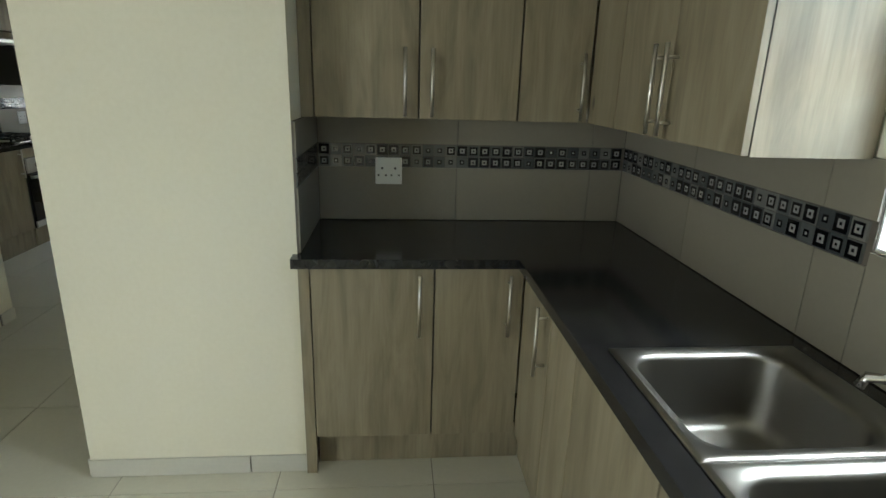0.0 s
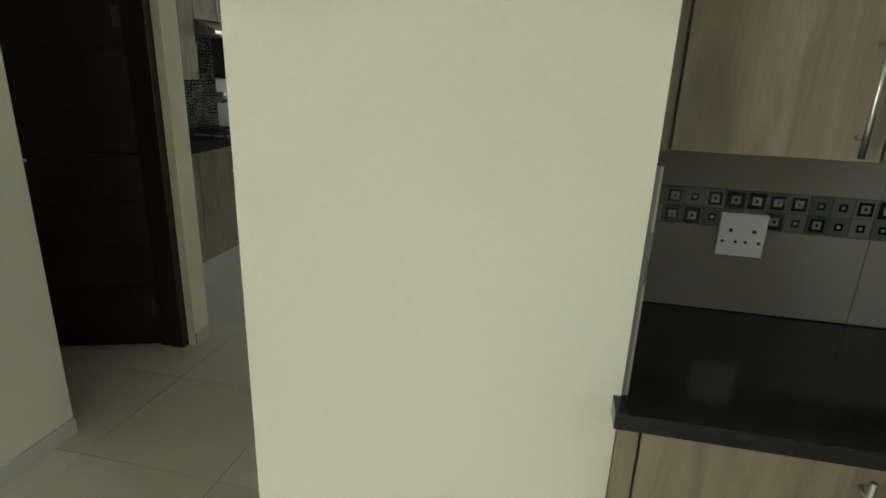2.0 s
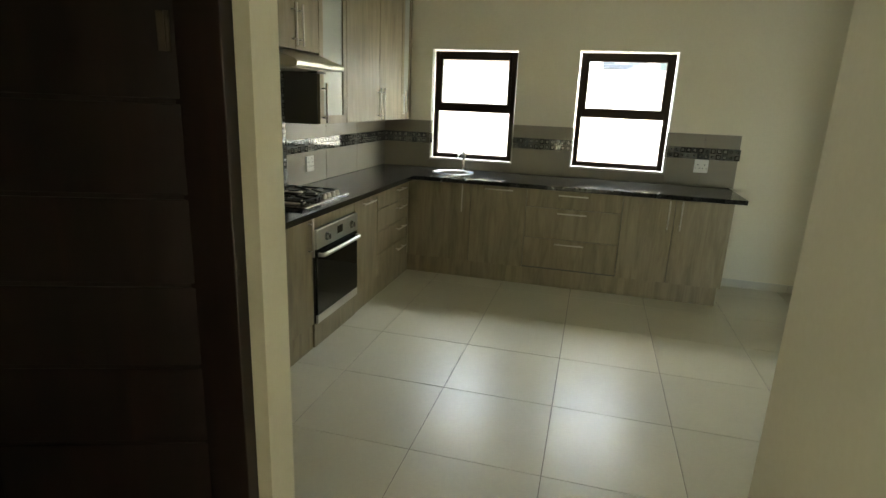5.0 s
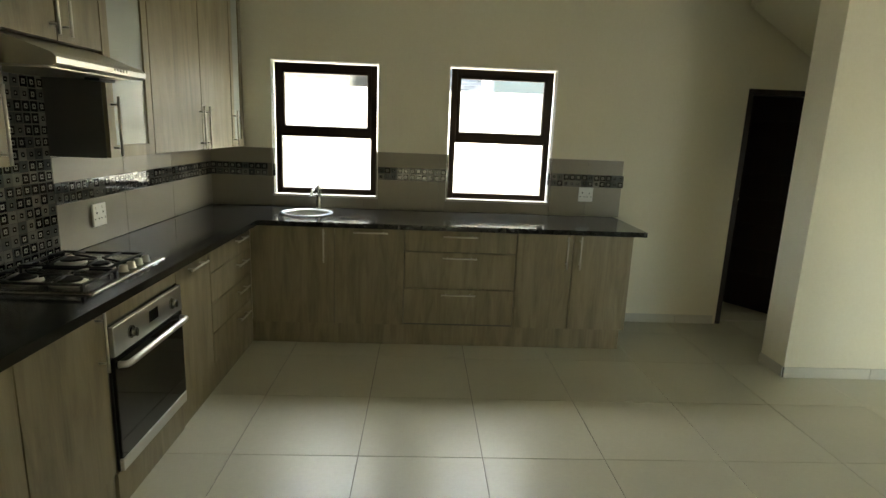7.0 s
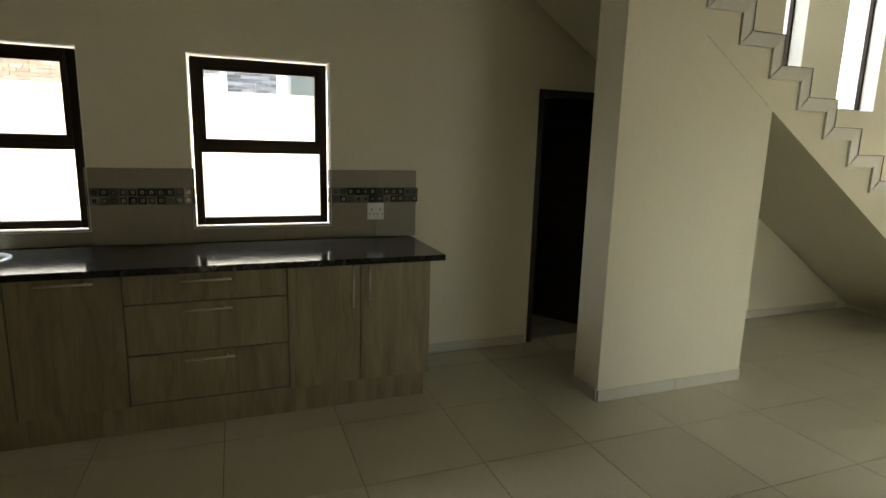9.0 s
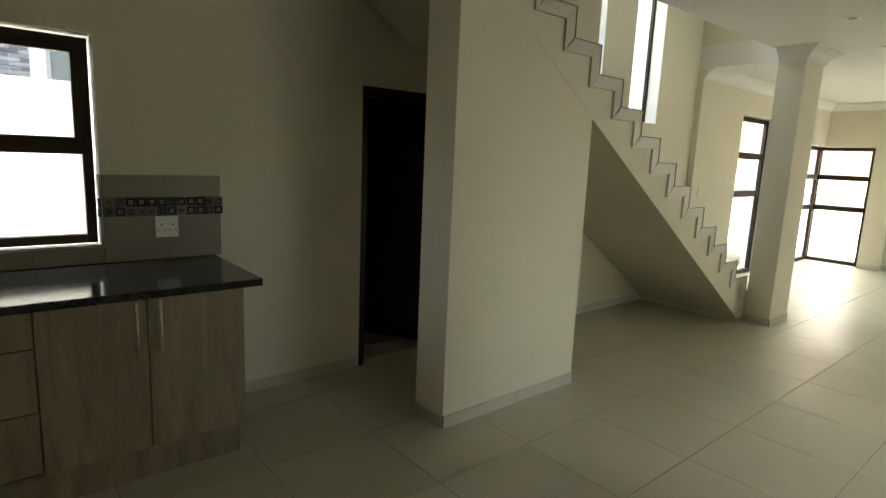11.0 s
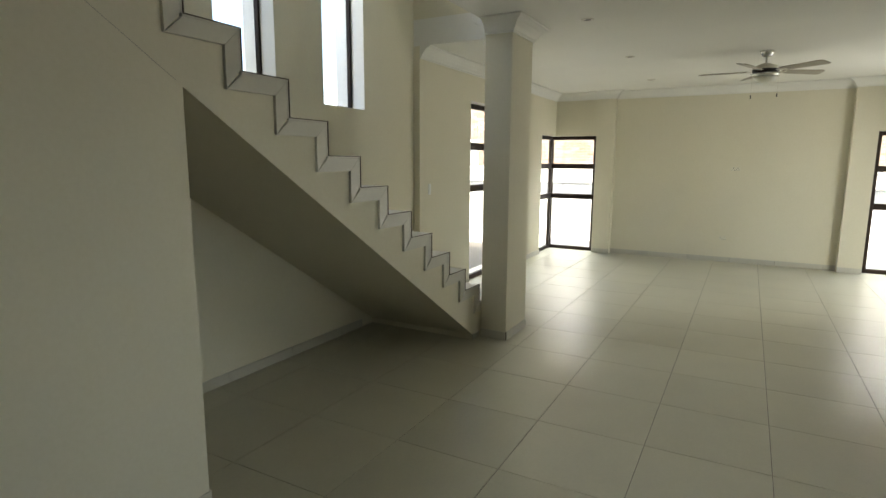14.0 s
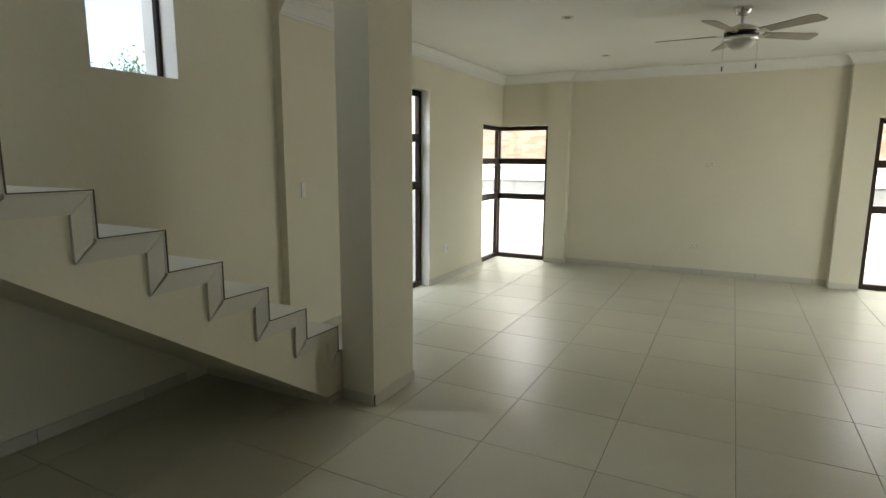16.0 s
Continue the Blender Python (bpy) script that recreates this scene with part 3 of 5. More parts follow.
# ---- cabinets ----
def bar_handle(parent, u, z, length, upright, y=0.0):
    """A T-bar handle in front of a face at local y."""
    bm = bmesh.new()
    h = length / 2
    e = Vector((0, 0, 1)) if upright else Vector((1, 0, 0))
    c = Vector((u, y - 0.034, z))
    cyl(bm, c - e * h, c + e * h, 0.006, seg=10)
    for s in (-1, 1):
        q = c + e * (s * (h - 0.035))
        cyl(bm, q, q + Vector((0, 0.0345, 0)), 0.0045, seg=8)
    return part("handle", bm, SATIN, parent, "satin nickel bar handle")


def cabinet(name, label, x, y, rz, w, depth, z0, z1, fronts, group="", carcass=None, top=None):
    """A cabinet: local x along its width, its face at local y 0 looking to -y. fronts: (kind, u0, u1, za, zb, handle),
    the handle as ('v' or 'h', u, z, length)."""
    cab = thing(name, label, "cabinet", pose(x, y, 0, 0, 0, rz), group)
    bm = bmesh.new()
    glazed = any(f[0] == "glass" for f in fronts)
    if glazed:
        t = 0.016
        for b in ((0, t, 0.019, depth, z0, z1), (w - t, w, 0.019, depth, z0, z1), (t, w - t, 0.019, depth, z0, z0 + t), (t, w - t, 0.019, depth, z1 - t, z1), (t, w - t, depth - 0.006, depth, z0 + t, z1 - t)):
            box(bm, *b)
    else:
        box(bm, 0.001, w - 0.001, 0.0195, depth, z0 + 0.001, top or z1)
    part("body", bm, carcass or OAK, cab)
    # Dark sheet behind the fronts: the shade in their gaps, put in as colour.
    if not glazed:
        bm = bmesh.new()
        box(bm, 0.0015, w - 0.0015, 0.0183, 0.0192, z0 + 0.002, z1 - 0.002)
        part("seam_shade", bm, MELAMINESHADE, cab, "dark sheet that stands in for shade in the seams between fronts")
    for kind, u0, u1, za, zb, hd in fronts:
        g = 0.0030
        bm = bmesh.new()
        if kind == "glass":
            f = 0.058
            for b in ((u0 + g, u0 + f, za + g, zb - g), (u1 - f, u1 - g, za + g, zb - g), (u0 + f, u1 - f, za + g, za + f), (u0 + f, u1 - f, zb - f, zb - g)):
                box(bm, b[0], b[1], 0, 0.018, b[2], b[3])
            d = part("door", bm, OAK, cab, "oak-framed door with frosted glass")
            bm = bmesh.new()
            box(bm, u0 + f - 0.003, u1 - f + 0.003, 0.009, 0.013, za + f - 0.003, zb - f + 0.003)
            part("pane", bm, FROST, d, "frosted glass pane")
        else:
            box(bm, u0 + g, u1 - g, 0, 0.018, za + g, zb - g, 0, 0.0012)
            d = part(kind, bm, OAK, cab)
        if hd:
            bar_handle(d, hd[1], hd[2], hd[3], hd[0] == 'v')
    return cab


BT = 0.865          # underside of the worktops
KZ = 0.165          # top of the plinths
HL = 0.235
GW, GN = "kitchen base cabinets on the hob side", "kitchen base cabinets under the windows"


def base_door(name, label, x, y, rz, w, hu, group, double=False):
    fr = [("door", 0, w, KZ, BT - 0.004, ('v', hu, 0.735, HL))]
    if double:
        m = w / 2
        fr = [("door", 0, m, KZ, BT - 0.004, ('v', m - 0.05, 0.735, HL)), ("door", m, w, KZ, BT - 0.004, ('v', m + 0.05, 0.735, HL))]
    return cabinet(name, label, x, y, rz, w, 0.49, KZ, BT, fr, group)


FX = -1.50
base_door("base_cabinet", "grey oak laminate base cabinet under the worktop", FX, 1.04, 90, 0.52, 0.47, GW)
base_door("base_cabinet", "grey oak laminate base cabinet under the worktop", FX, 1.56, 90, 0.579, 0.05, GW)
base_door("base_cabinet", "grey oak laminate base cabinet beside the oven", FX, 2.139, 90, 0.461, 0.41, GW)
cabinet("oven_housing", "grey oak laminate housing around the built-in oven", FX, 2.60, 90, 0.612, 0.49, 0.0, BT,
        [("panel", 0, 0.612, 0.772, BT - 0.004, None), ("panel", 0, 0.612, 0.002, 0.163, None)], GW)
cabinet("base_cabinet", "grey oak laminate pull-out cabinet with a horizontal handle", FX, 3.212, 90, 0.431, 0.49, KZ, BT,
        [("door", 0, 0.431, KZ, BT - 0.004, ('h', 0.22, 0.805, 0.22))], GW)
cabinet("drawer_cabinet", "grey oak laminate cabinet with four drawers", FX, 3.643, 90, 0.73, 0.49, KZ, BT,
        [("drawer", 0, 0.73, a, b, ('h', 0.50, b - 0.055, 0.2)) for a, b in ((KZ, 0.345), (0.345, 0.525), (0.525, 0.705), (0.705, BT - 0.004))], GW)
FY = 4.375
cabinet("corner_cabinet", "grey oak laminate corner cabinet below the round sink", -1.50, FY, 0, 0.577, 0.66, KZ, BT,
        [("door", 0.0, 0.577, KZ, BT - 0.004, ('v', 0.507, 0.735, HL))], GN, None, 0.68)
cabinet("dishwasher_cabinet", "grey oak laminate panel cabinet with a horizontal handle", -0.923, FY, 0, 0.485, 0.66, KZ, BT,
        [("door", 0, 0.485, KZ, BT - 0.004, ('h', 0.25, 0.835, 0.24))], GN)
cabinet("drawer_cabinet", "grey oak laminate cabinet with three wide drawers", -0.438, FY, 0, 0.785, 0.66, KZ, BT,
        [("drawer", 0, 0.785, a, b, ('h', 0.386, b - 0.036, 0.24)) for a, b in ((KZ + 0.015, 0.442), (0.442, 0.708), (0.708, BT - 0.004))], GN)
cabinet("base_cabinet", "grey oak laminate two-door cabinet at the worktop's end", 0.347, FY, 0, 0.825, 0.66, KZ, BT,
        [("door", 0, 0.401, KZ, BT - 0.004, ('v', 0.355, 0.735, HL)), ("door", 0.401, 0.825, KZ, BT - 0.004, ('v', 0.448, 0.735, HL))], GN)


def plinth(label, *b):
    bm = bmesh.new()
    box(bm, *b, 0, 0.002)
    return tagged(new("plinth", mesh_of("plinth", bm, OAK)), label, "plinth")


plinth("grey oak laminate plinth under the hob-side cabinets", -1.529, -1.512, 1.04, 2.599, 0, KZ - 0.002)
plinth("grey oak laminate plinth under the drawers", -1.529, -1.512, 3.214, 4.424, 0, KZ - 0.002)
plinth("grey oak laminate plinth under the window cabinets", -1.547, 1.155, 4.425, 4.442, 0, KZ - 0.002)
plinth("grey oak laminate plinth return at the cabinet end", 1.138, 1.155, 4.443, 5.04, 0, KZ - 0.002)

# kitchen wall cabinets, faces to +x
UX, UB, UT = -1.72, 1.36, 2.50
GU = "kitchen wall cabinets"
cabinet("wall_cabinet", "grey oak laminate wall cabinet with a bar handle", UX, 1.50, 90, 0.53, 0.272, UB, UT, [("door", 0, 0.53, UB, UT, ('v', 0.05, 1.50, 0.26))], GU)
cabinet("wall_cabinet", "grey oak laminate wall cabinet beside the extractor hood", UX, 2.03, 90, 0.52, 0.272, UB, UT, [("door", 0, 0.52, UB, UT, ('v', 0.465, 1.50, 0.26))], GU)
cabinet("wall_cabinet", "short grey oak laminate two-door cabinet above the hood", UX, 2.552, 90, 0.598, 0.272, 1.81, UT,
        [("door", 0, 0.303, 1.81, UT, ('v', 0.265, 1.95, 0.235)), ("door", 0.303, 0.598, 1.81, UT, ('v', 0.341, 1.95, 0.235))], GU)
cabinet("wall_cabinet", "wall cabinet with an oak-framed frosted glass door", UX, 3.15, 90, 0.421, 0.272, UB, UT, [("glass", 0, 0.421, UB, UT, ('v', 0.035, 1.50, 0.26))], GU, MELAMINESHADE)
cabinet("wall_cabinet", "wide grey oak laminate two-door wall cabinet", UX, 3.573, 90, 1.195, 0.272, UB, UT,
        [("door", 0, 0.645, UB, UT, ('v', 0.603, 1.50, 0.26)), ("door", 0.645, 1.195, UB, UT, ('v', 0.69, 1.50, 0.26))], GU)
cabinet("wall_cabinet", "corner wall cabinet with an oak-framed frosted glass door", UX, 4.77, 90, 0.272, 0.272, UB, UT, [("glass", 0, 0.272, UB, UT, ('v', 0.03, 1.50, 0.24))], GU, MELAMINESHADE)
bm = bmesh.new()
box(bm, -1.996, -1.70, 1.50, 5.04, UT + 0.001, H - 0.004, 0, 0.002)
tagged(new("cabinet_pelmet", mesh_of("cabinet_pelmet", bm, OAK)), "grey oak laminate filler strip above the wall cabinets", "pelmet")

# scullery cabinets
GS, GSU = "scullery base cabinets", "scullery wall cabinets"
SY = -0.518
cabinet("base_cabinet", "grey oak laminate base cabinet in the scullery corner", 1.348, SY, 0, 0.772, 0.53, KZ, BT,
        [("door", 0, 0.443, KZ, BT - 0.004, ('v', 0.388, 0.72, HL)), ("door", 0.443, 0.772, KZ, BT - 0.004, ('v', 0.715, 0.72, HL))], GS)
bm = bmesh.new()
box(bm, 1.307, 1.346, SY + 0.004, SY + 0.03, 0.0, BT - 0.002, 0, 0.001)
tagged(new("filler_strip", mesh_of("filler_strip", bm, OAK)), "grey oak laminate filler beside the plastered wall", "filler")
SX = 2.122
cabinet("base_cabinet", "grey oak laminate base cabinet beside the sink unit", SX, SY - 0.002, -90, 0.598, 0.50, KZ, BT,
        [("door", 0, 0.358, KZ, BT - 0.004, ('v', 0.318, 0.72, HL)), ("panel", 0.358, 0.598, KZ, BT - 0.004, None)], GS, None, 0.68)
cabinet("sink_cabinet", "grey oak laminate two-door cabinet under the double sink", SX, SY - 0.60, -90, 0.95, 0.49, KZ, BT,
        [("door", 0, 0.475, KZ, BT - 0.004, None), ("door", 0.475, 0.95, KZ, BT - 0.004, ('v', 0.90, 0.735, HL))], GS, None, 0.68)
base_door("base_cabinet", "grey oak laminate base cabinet past the sink", SX, SY - 1.55, -90, 0.70, 0, GS, True)
plinth("grey oak laminate plinth in the scullery", 1.348, 2.16, -0.444, -0.428, 0, KZ - 0.002)
plinth("grey oak laminate plinth under the sink cabinets", 2.161, 2.177, -2.76, -0.445, 0, KZ - 0.002)
SU = 1.36
cabinet("wall_cabinet", "grey oak laminate two-door wall cabinet in the scullery", 1.354, -0.30, 0, 0.747, 0.322, SU, UT,
        [("door", 0, 0.379, SU, UT, ('v', 0.328, 1.49, 0.235)), ("door", 0.379, 0.747, SU, UT, ('v', 0.425, 1.49, 0.235))], GSU)
cabinet("wall_cabinet", "narrow grey oak laminate wall cabinet in the corner", 2.102, -0.30, 0, 0.265, 0.322, SU, UT, [("door", 0, 0.265, SU, UT, ('v', 0.228, 1.49, 0.235))], GSU)
cabinet("wall_cabinet", "grey oak laminate two-door wall cabinet above the sink", 2.370, -0.302, -90, 0.972, 0.300, SU, UT,
        [("panel", 0, 0.262, SU, UT, None), ("door", 0.262, 0.612, SU, UT, ('v', 0.575, 1.49, 0.235)), ("door", 0.612, 0.972, SU, UT, ('v', 0.642, 1.49, 0.235))], GSU)
bm = bmesh.new()
box(bm, 1.307, 1.352, -0.296, 0.02, SU, H - 0.004, 0, 0.001)
tagged(new("filler_strip", mesh_of("filler_strip", bm, OAK)), "grey oak laminate filler beside the wall cabinet", "filler")
bm = bmesh.new()
box(bm, 1.354, 2.67, -0.296, 0.02, UT + 0.001, H - 0.004)
tagged(new("cabinet_pelmet", mesh_of("cabinet_pelmet", bm, OAK)), "grey oak laminate filler above the scullery cabinets", "pelmet")

# ---- worktops and sinks ----
def rounded(cx, cy, w, h, r, k=8):
    """Points of a rounded rectangle, counter-clockwise."""
    pts = []
    for sx, sy, a0 in ((1, 1, 0), (-1, 1, 90), (-1, -1, 180), (1, -1, 270)):
        for i in range(k + 1):
            a = radians(a0 + 90 * i / k)
            pts.append((cx + sx * (w / 2 - r) + r * math.cos(a), cy + sy * (h / 2 - r) + r * math.sin(a)))
    return pts


def rings(bm, loops, cap=True, smooth=True):
    """Skin loops of (points, z), each with the same count."""
    V = [[bm.verts.new((x, y, z)) for x, y in pts] for pts, z in loops]
    k = len(V[0])
    for a, b in zip(V, V[1:]):
        for i in range(k):
            f = bm.faces.new((a[i], a[(i + 1) % k], b[(i + 1) % k], b[i]))
            f.smooth = smooth
    if cap:
        bm.faces.new(V[-1])
    return V


CT = 0.90


def slab(bm, xs, ys, keep, z0, z1):
    """A slab of grid cells with shared edges; keep(x, y) tells whether the cell round a point is there."""
    def cell(i, j):
        return 0 <= i < len(xs) - 1 and 0 <= j < len(ys) - 1 and keep((xs[i] + xs[i + 1]) / 2, (ys[j] + ys[j + 1]) / 2)
    V = {}

    def v(i, j, z):
        if (i, j, z) not in V:
            V[i, j, z] = bm.verts.new((xs[i], ys[j], z))
        return V[i, j, z]

    for i in range(len(xs) - 1):
        for j in range(len(ys) - 1):
            if not cell(i, j):
                continue
            q = ((i, j), (i + 1, j), (i + 1, j + 1), (i, j + 1))
            bm.faces.new([v(a, b, z1) for a, b in q])
            bm.faces.new([v(a, b, z0) for a, b in reversed(q)])
            for k, (di, dj) in enumerate(((0, -1), (1, 0), (0, 1), (-1, 0))):
                if not cell(i + di, j + dj):
                    a, b = q[k], q[(k + 1) % 4]
                    bm.faces.new((v(*a, z0), v(*b, z0), v(*b, z1), v(*a, z1)))


bm = bmesh.new()
CXF, CYF, CE = -1.438, 4.340, 1.25
RSX, RSY, RR = -1.187, 4.745, 0.195
S = 0.24
slab(bm, (-1.998, CXF, RSX - S, RSX + S, CE), (1.035, CYF, RSY - S, RSY + S, N - 0.002),
     lambda x, y: (x < CXF or y > CYF) and not (abs(x - RSX) < S and abs(y - RSY) < S), BT, CT)
sq = rounded(RSX, RSY, 2 * S, 2 * S, 0.001)
ci = rounded(RSX, RSY, 2 * RR - 0.02, 2 * RR - 0.02, RR - 0.0101)
rings(bm, [(sq, CT), (ci, CT), (ci, BT)], False, False)
bmesh.ops.remove_doubles(bm, verts=bm.verts[:], dist=0.002)
tagged(new("worktop", mesh_of("worktop", bm, GRANITE)), "polished black granite L-shaped kitchen worktop", "worktop")

bm = bmesh.new()
SKX0, SKX1, SKY0, SKY1 = 2.150, 2.612, -2.06, -1.24
WX = 2.088
slab(bm, (1.290, WX, SKX0 + 0.012, SKX1 - 0.012, 2.678), (-3.0, SKY0 + 0.012, SKY1 - 0.012, -0.552, 0.04),
     lambda x, y: (x > WX or y > -0.552) and not (SKX0 < x < SKX1 and SKY0 < y < SKY1), BT, CT)
tagged(new("worktop", mesh_of("worktop", bm, GRANITE)), "polished black granite scullery worktop around the sink", "worktop")

sink = thing("double_sink", "brushed stainless steel double bowl sink set in granite", "sink")
SM = -1.652
for nm, ya, yb, lab in (("bowl", SM, SKY1, "deep stainless bowl"), ("bowl", SKY0, SM, "second stainless bowl")):
    cx, cy = (SKX0 + SKX1) / 2, (ya + yb) / 2
    w, h = SKX1 - SKX0, yb - ya
    o = rounded(cx, cy, w, h, 0.004)
    bm = bmesh.new()
    bw, bh = w - 0.115, h - 0.075
    bcx = cx - 0.022
    loops = [(o, CT + 0.0005), (o, CT + 0.004), (rounded(cx, cy, w - 0.022, h - 0.018, 0.008), CT + 0.0075), (rounded(bcx, cy, bw + 0.05, bh + 0.035, 0.075), CT + 0.0075),
             (rounded(bcx, cy, bw + 0.03, bh + 0.02, 0.07), CT + 0.002), (rounded(bcx, cy, bw + 0.006, bh + 0.004, 0.066), CT - 0.001),
             (rounded(bcx, cy, bw, bh, 0.064), CT - 0.012), (rounded(bcx, cy, bw - 0.02, bh - 0.02, 0.06), CT - 0.145), (rounded(bcx, cy, bw - 0.035, bh - 0.035, 0.055), CT - 0.17),
             (rounded(bcx, cy, bw - 0.07, bh - 0.07, 0.05), CT - 0.182), (rounded(bcx, cy, 0.09, 0.09, 0.044), CT - 0.188)]
    rings(bm, loops)
    bl = part(nm, bm, SINKSTEEL, sink, lab)
    bm = bmesh.new()
    lathe(bm, (bcx, cy, CT - 0.187), [(0.043, 0), (0.042, 0.003), (0.034, 0.003), (0.03, 0.0), (0.012, 0.001)], 24)
    for a in range(6):
        cyl(bm, (bcx + 0.022 * math.cos(a * 1.047), cy + 0.022 * math.sin(a * 1.047), CT - 0.187), (bcx + 0.022 * math.cos(a * 1.047), cy + 0.022 * math.sin(a * 1.047), CT - 0.1835), 0.005, seg=8)
    part("drain", bm, IRON, bl, "dark basket drain")


def mixer_tap(label, x, y, z, reach, rise=0.17):
    """A single-lever mixer: reach is the way of its spout."""
    t = thing("mixer_tap", label, "tap")
    r = Vector(reach)
    bm = bmesh.new()
    lathe(bm, (x, y, z), [(0.026, 0), (0.026, 0.012), (0.021, 0.018), (0.020, rise * 0.8), (0.023, rise * 0.84), (0.023, rise), (0.015, rise + 0.012)], 20)
    part("body", bm, CHROME, t)
    b = Vector((x, y, z))
    bm = bmesh.new()
    tube(bm, [b + Vector((0, 0, rise * 0.55)), b + r * 0.25 + Vector((0, 0, rise * 0.80)), b + r * 0.7 + Vector((0, 0, rise * 0.93)), b + r * 0.95 + Vector((0, 0, rise * 0.88)), b + r + Vector((0, 0, rise * 0.66))], 0.0105, 12)
    part("spout", bm, CHROME, t)
    bm = bmesh.new()
    tube(bm, [b + Vector((0, 0, rise + 0.01)), b - r * 0.12 + Vector((0, 0, rise + 0.035)), b + r * 0.30 + Vector((0, 0, rise + 0.075))], 0.006, 8)
    part("lever", bm, CHROME, t)
    return t


mixer_tap("chrome single-lever mixer tap behind the double sink", 2.640, -1.63, CT + 0.002, (-0.12, 0.10, 0), 0.10)
prep = thing("prep_sink", "round stainless steel prep sink in the corner worktop", "sink")
bm = bmesh.new()
c = lambda r: rounded(RSX, RSY, 2 * r, 2 * r, r - 0.0001)
rings(bm, [(c(RR), CT + 0.0006), (c(RR), CT + 0.004), (c(RR - 0.012), CT + 0.006), (c(RR - 0.03), CT + 0.003), (c(RR - 0.036), CT - 0.015), (c(RR - 0.045), CT - 0.10), (c(RR - 0.075), CT - 0.13), (c(0.04), CT - 0.137)])
part("bowl", bm, STEEL, prep)
bm = bmesh.new()
lathe(bm, (RSX, RSY, CT - 0.136), [(0.038, 0), (0.036, 0.003), (0.01, 0.002)], 20)
part("drain", bm, IRON, prep, "dark drain")
mixer_tap("chrome single-lever mixer tap by the round sink", -1.14, 4.975, CT + 0.001, (-0.03, -0.13, 0), 0.17)

# ---- appliances ----
oven = thing("built_in_oven", "stainless steel built-in electric oven with black glass door", "oven")
OY0, OY1, OX = 2.610, 3.205, -1.497
bm = bmesh.new()
box(bm, OX - 0.006, OX + 0.004, OY0, OY1, 0.166, 0.768)
part("body", bm, DARKPLASTIC, oven)
bm = bmesh.new()
box(bm, OX + 0.004, OX + 0.022, OY0, OY1, 0.648, 0.768, 0, 0.003)
panel = part("control_panel", bm, STEEL, oven, "brushed steel control panel")
bm = bmesh.new()
box(bm, OX + 0.022, OX + 0.0235, 2.885, 2.965, 0.69, 0.74)
part("display", bm, BLACKGLASS, panel, "black clock display")
for y in (2.735, 3.10):
    bm = bmesh.new()
    cyl(bm, (OX + 0.022, y, 0.708), (OX + 0.028, y, 0.708), 0.026, seg=24)
    cyl(bm, (OX + 0.028, y, 0.708), (OX + 0.046, y, 0.708), 0.020, 0.017, seg=24)
    box(bm, OX + 0.044, OX + 0.050, y - 0.004, y + 0.004, 0.691, 0.725)
    part("knob", bm, HOBSTEEL, panel)
bm = bmesh.new()
box(bm, OX + 0.004, OX + 0.020, OY0, OY1, 0.222, 0.640, 0, 0.003)
dr = part("door", bm, BLACKGLASS, oven, "black glass oven door")
bm = bmesh.new()
box(bm, OX + 0.004, OX + 0.021, OY0, OY1, 0.168, 0.219, 0, 0.003)
part("lower_trim", bm, STEEL, oven)
bm = bmesh.new()
pts = [(OX + 0.02, OY0 + 0.02, 0.612), (OX + 0.05, OY0 + 0.03, 0.612), (OX + 0.056, OY0 + 0.06, 0.612), (OX + 0.056, OY1 - 0.06, 0.612), (OX + 0.05, OY1 - 0.03, 0.612), (OX + 0.02, OY1 - 0.02, 0.612)]
tube(bm, pts, 0.0135, 10)
part("handle", bm, STEEL, dr, "curved steel door handle")

hob = thing("gas_hob", "stainless steel four-burner gas hob with cast iron grates", "hob")
HX0, HX1, HY0, HY1 = -1.975, -1.525, 2.590, 3.185
bm = bmesh.new()
r4 = lambda w: rounded((HX0 + HX1) / 2, (HY0 + HY1) / 2, HX1 - HX0 - w, HY1 - HY0 - w, 0.012)
rings(bm, [(r4(0), CT + 0.0006), (r4(0), CT + 0.004), (r4(0.012), CT + 0.009), (r4(0.05), CT + 0.0075)])
part("plate", bm, HOBSTEEL, hob)
for bx, by, br in ((-1.86, 2.72, 0.048), (-1.86, 3.02, 0.040), (-1.675, 2.705, 0.046), (-1.70, 2.96, 0.036)):
    bm = bmesh.new()
    lathe(bm, (bx, by, CT + 0.008), [(br + 0.022, 0), (br + 0.020, 0.006), (br + 0.004, 0.008), (br + 0.002, 0.014)], 28)
    b = part("burner", bm, SATIN, hob, "aluminium burner ring")
    bm = bmesh.new()
    lathe(bm, (bx, by, CT + 0.022), [(br, 0), (br, 0.006), (br - 0.004, 0.009)], 28)
    part("burner_cap", bm, IRON, b, "black enamel burner cap")
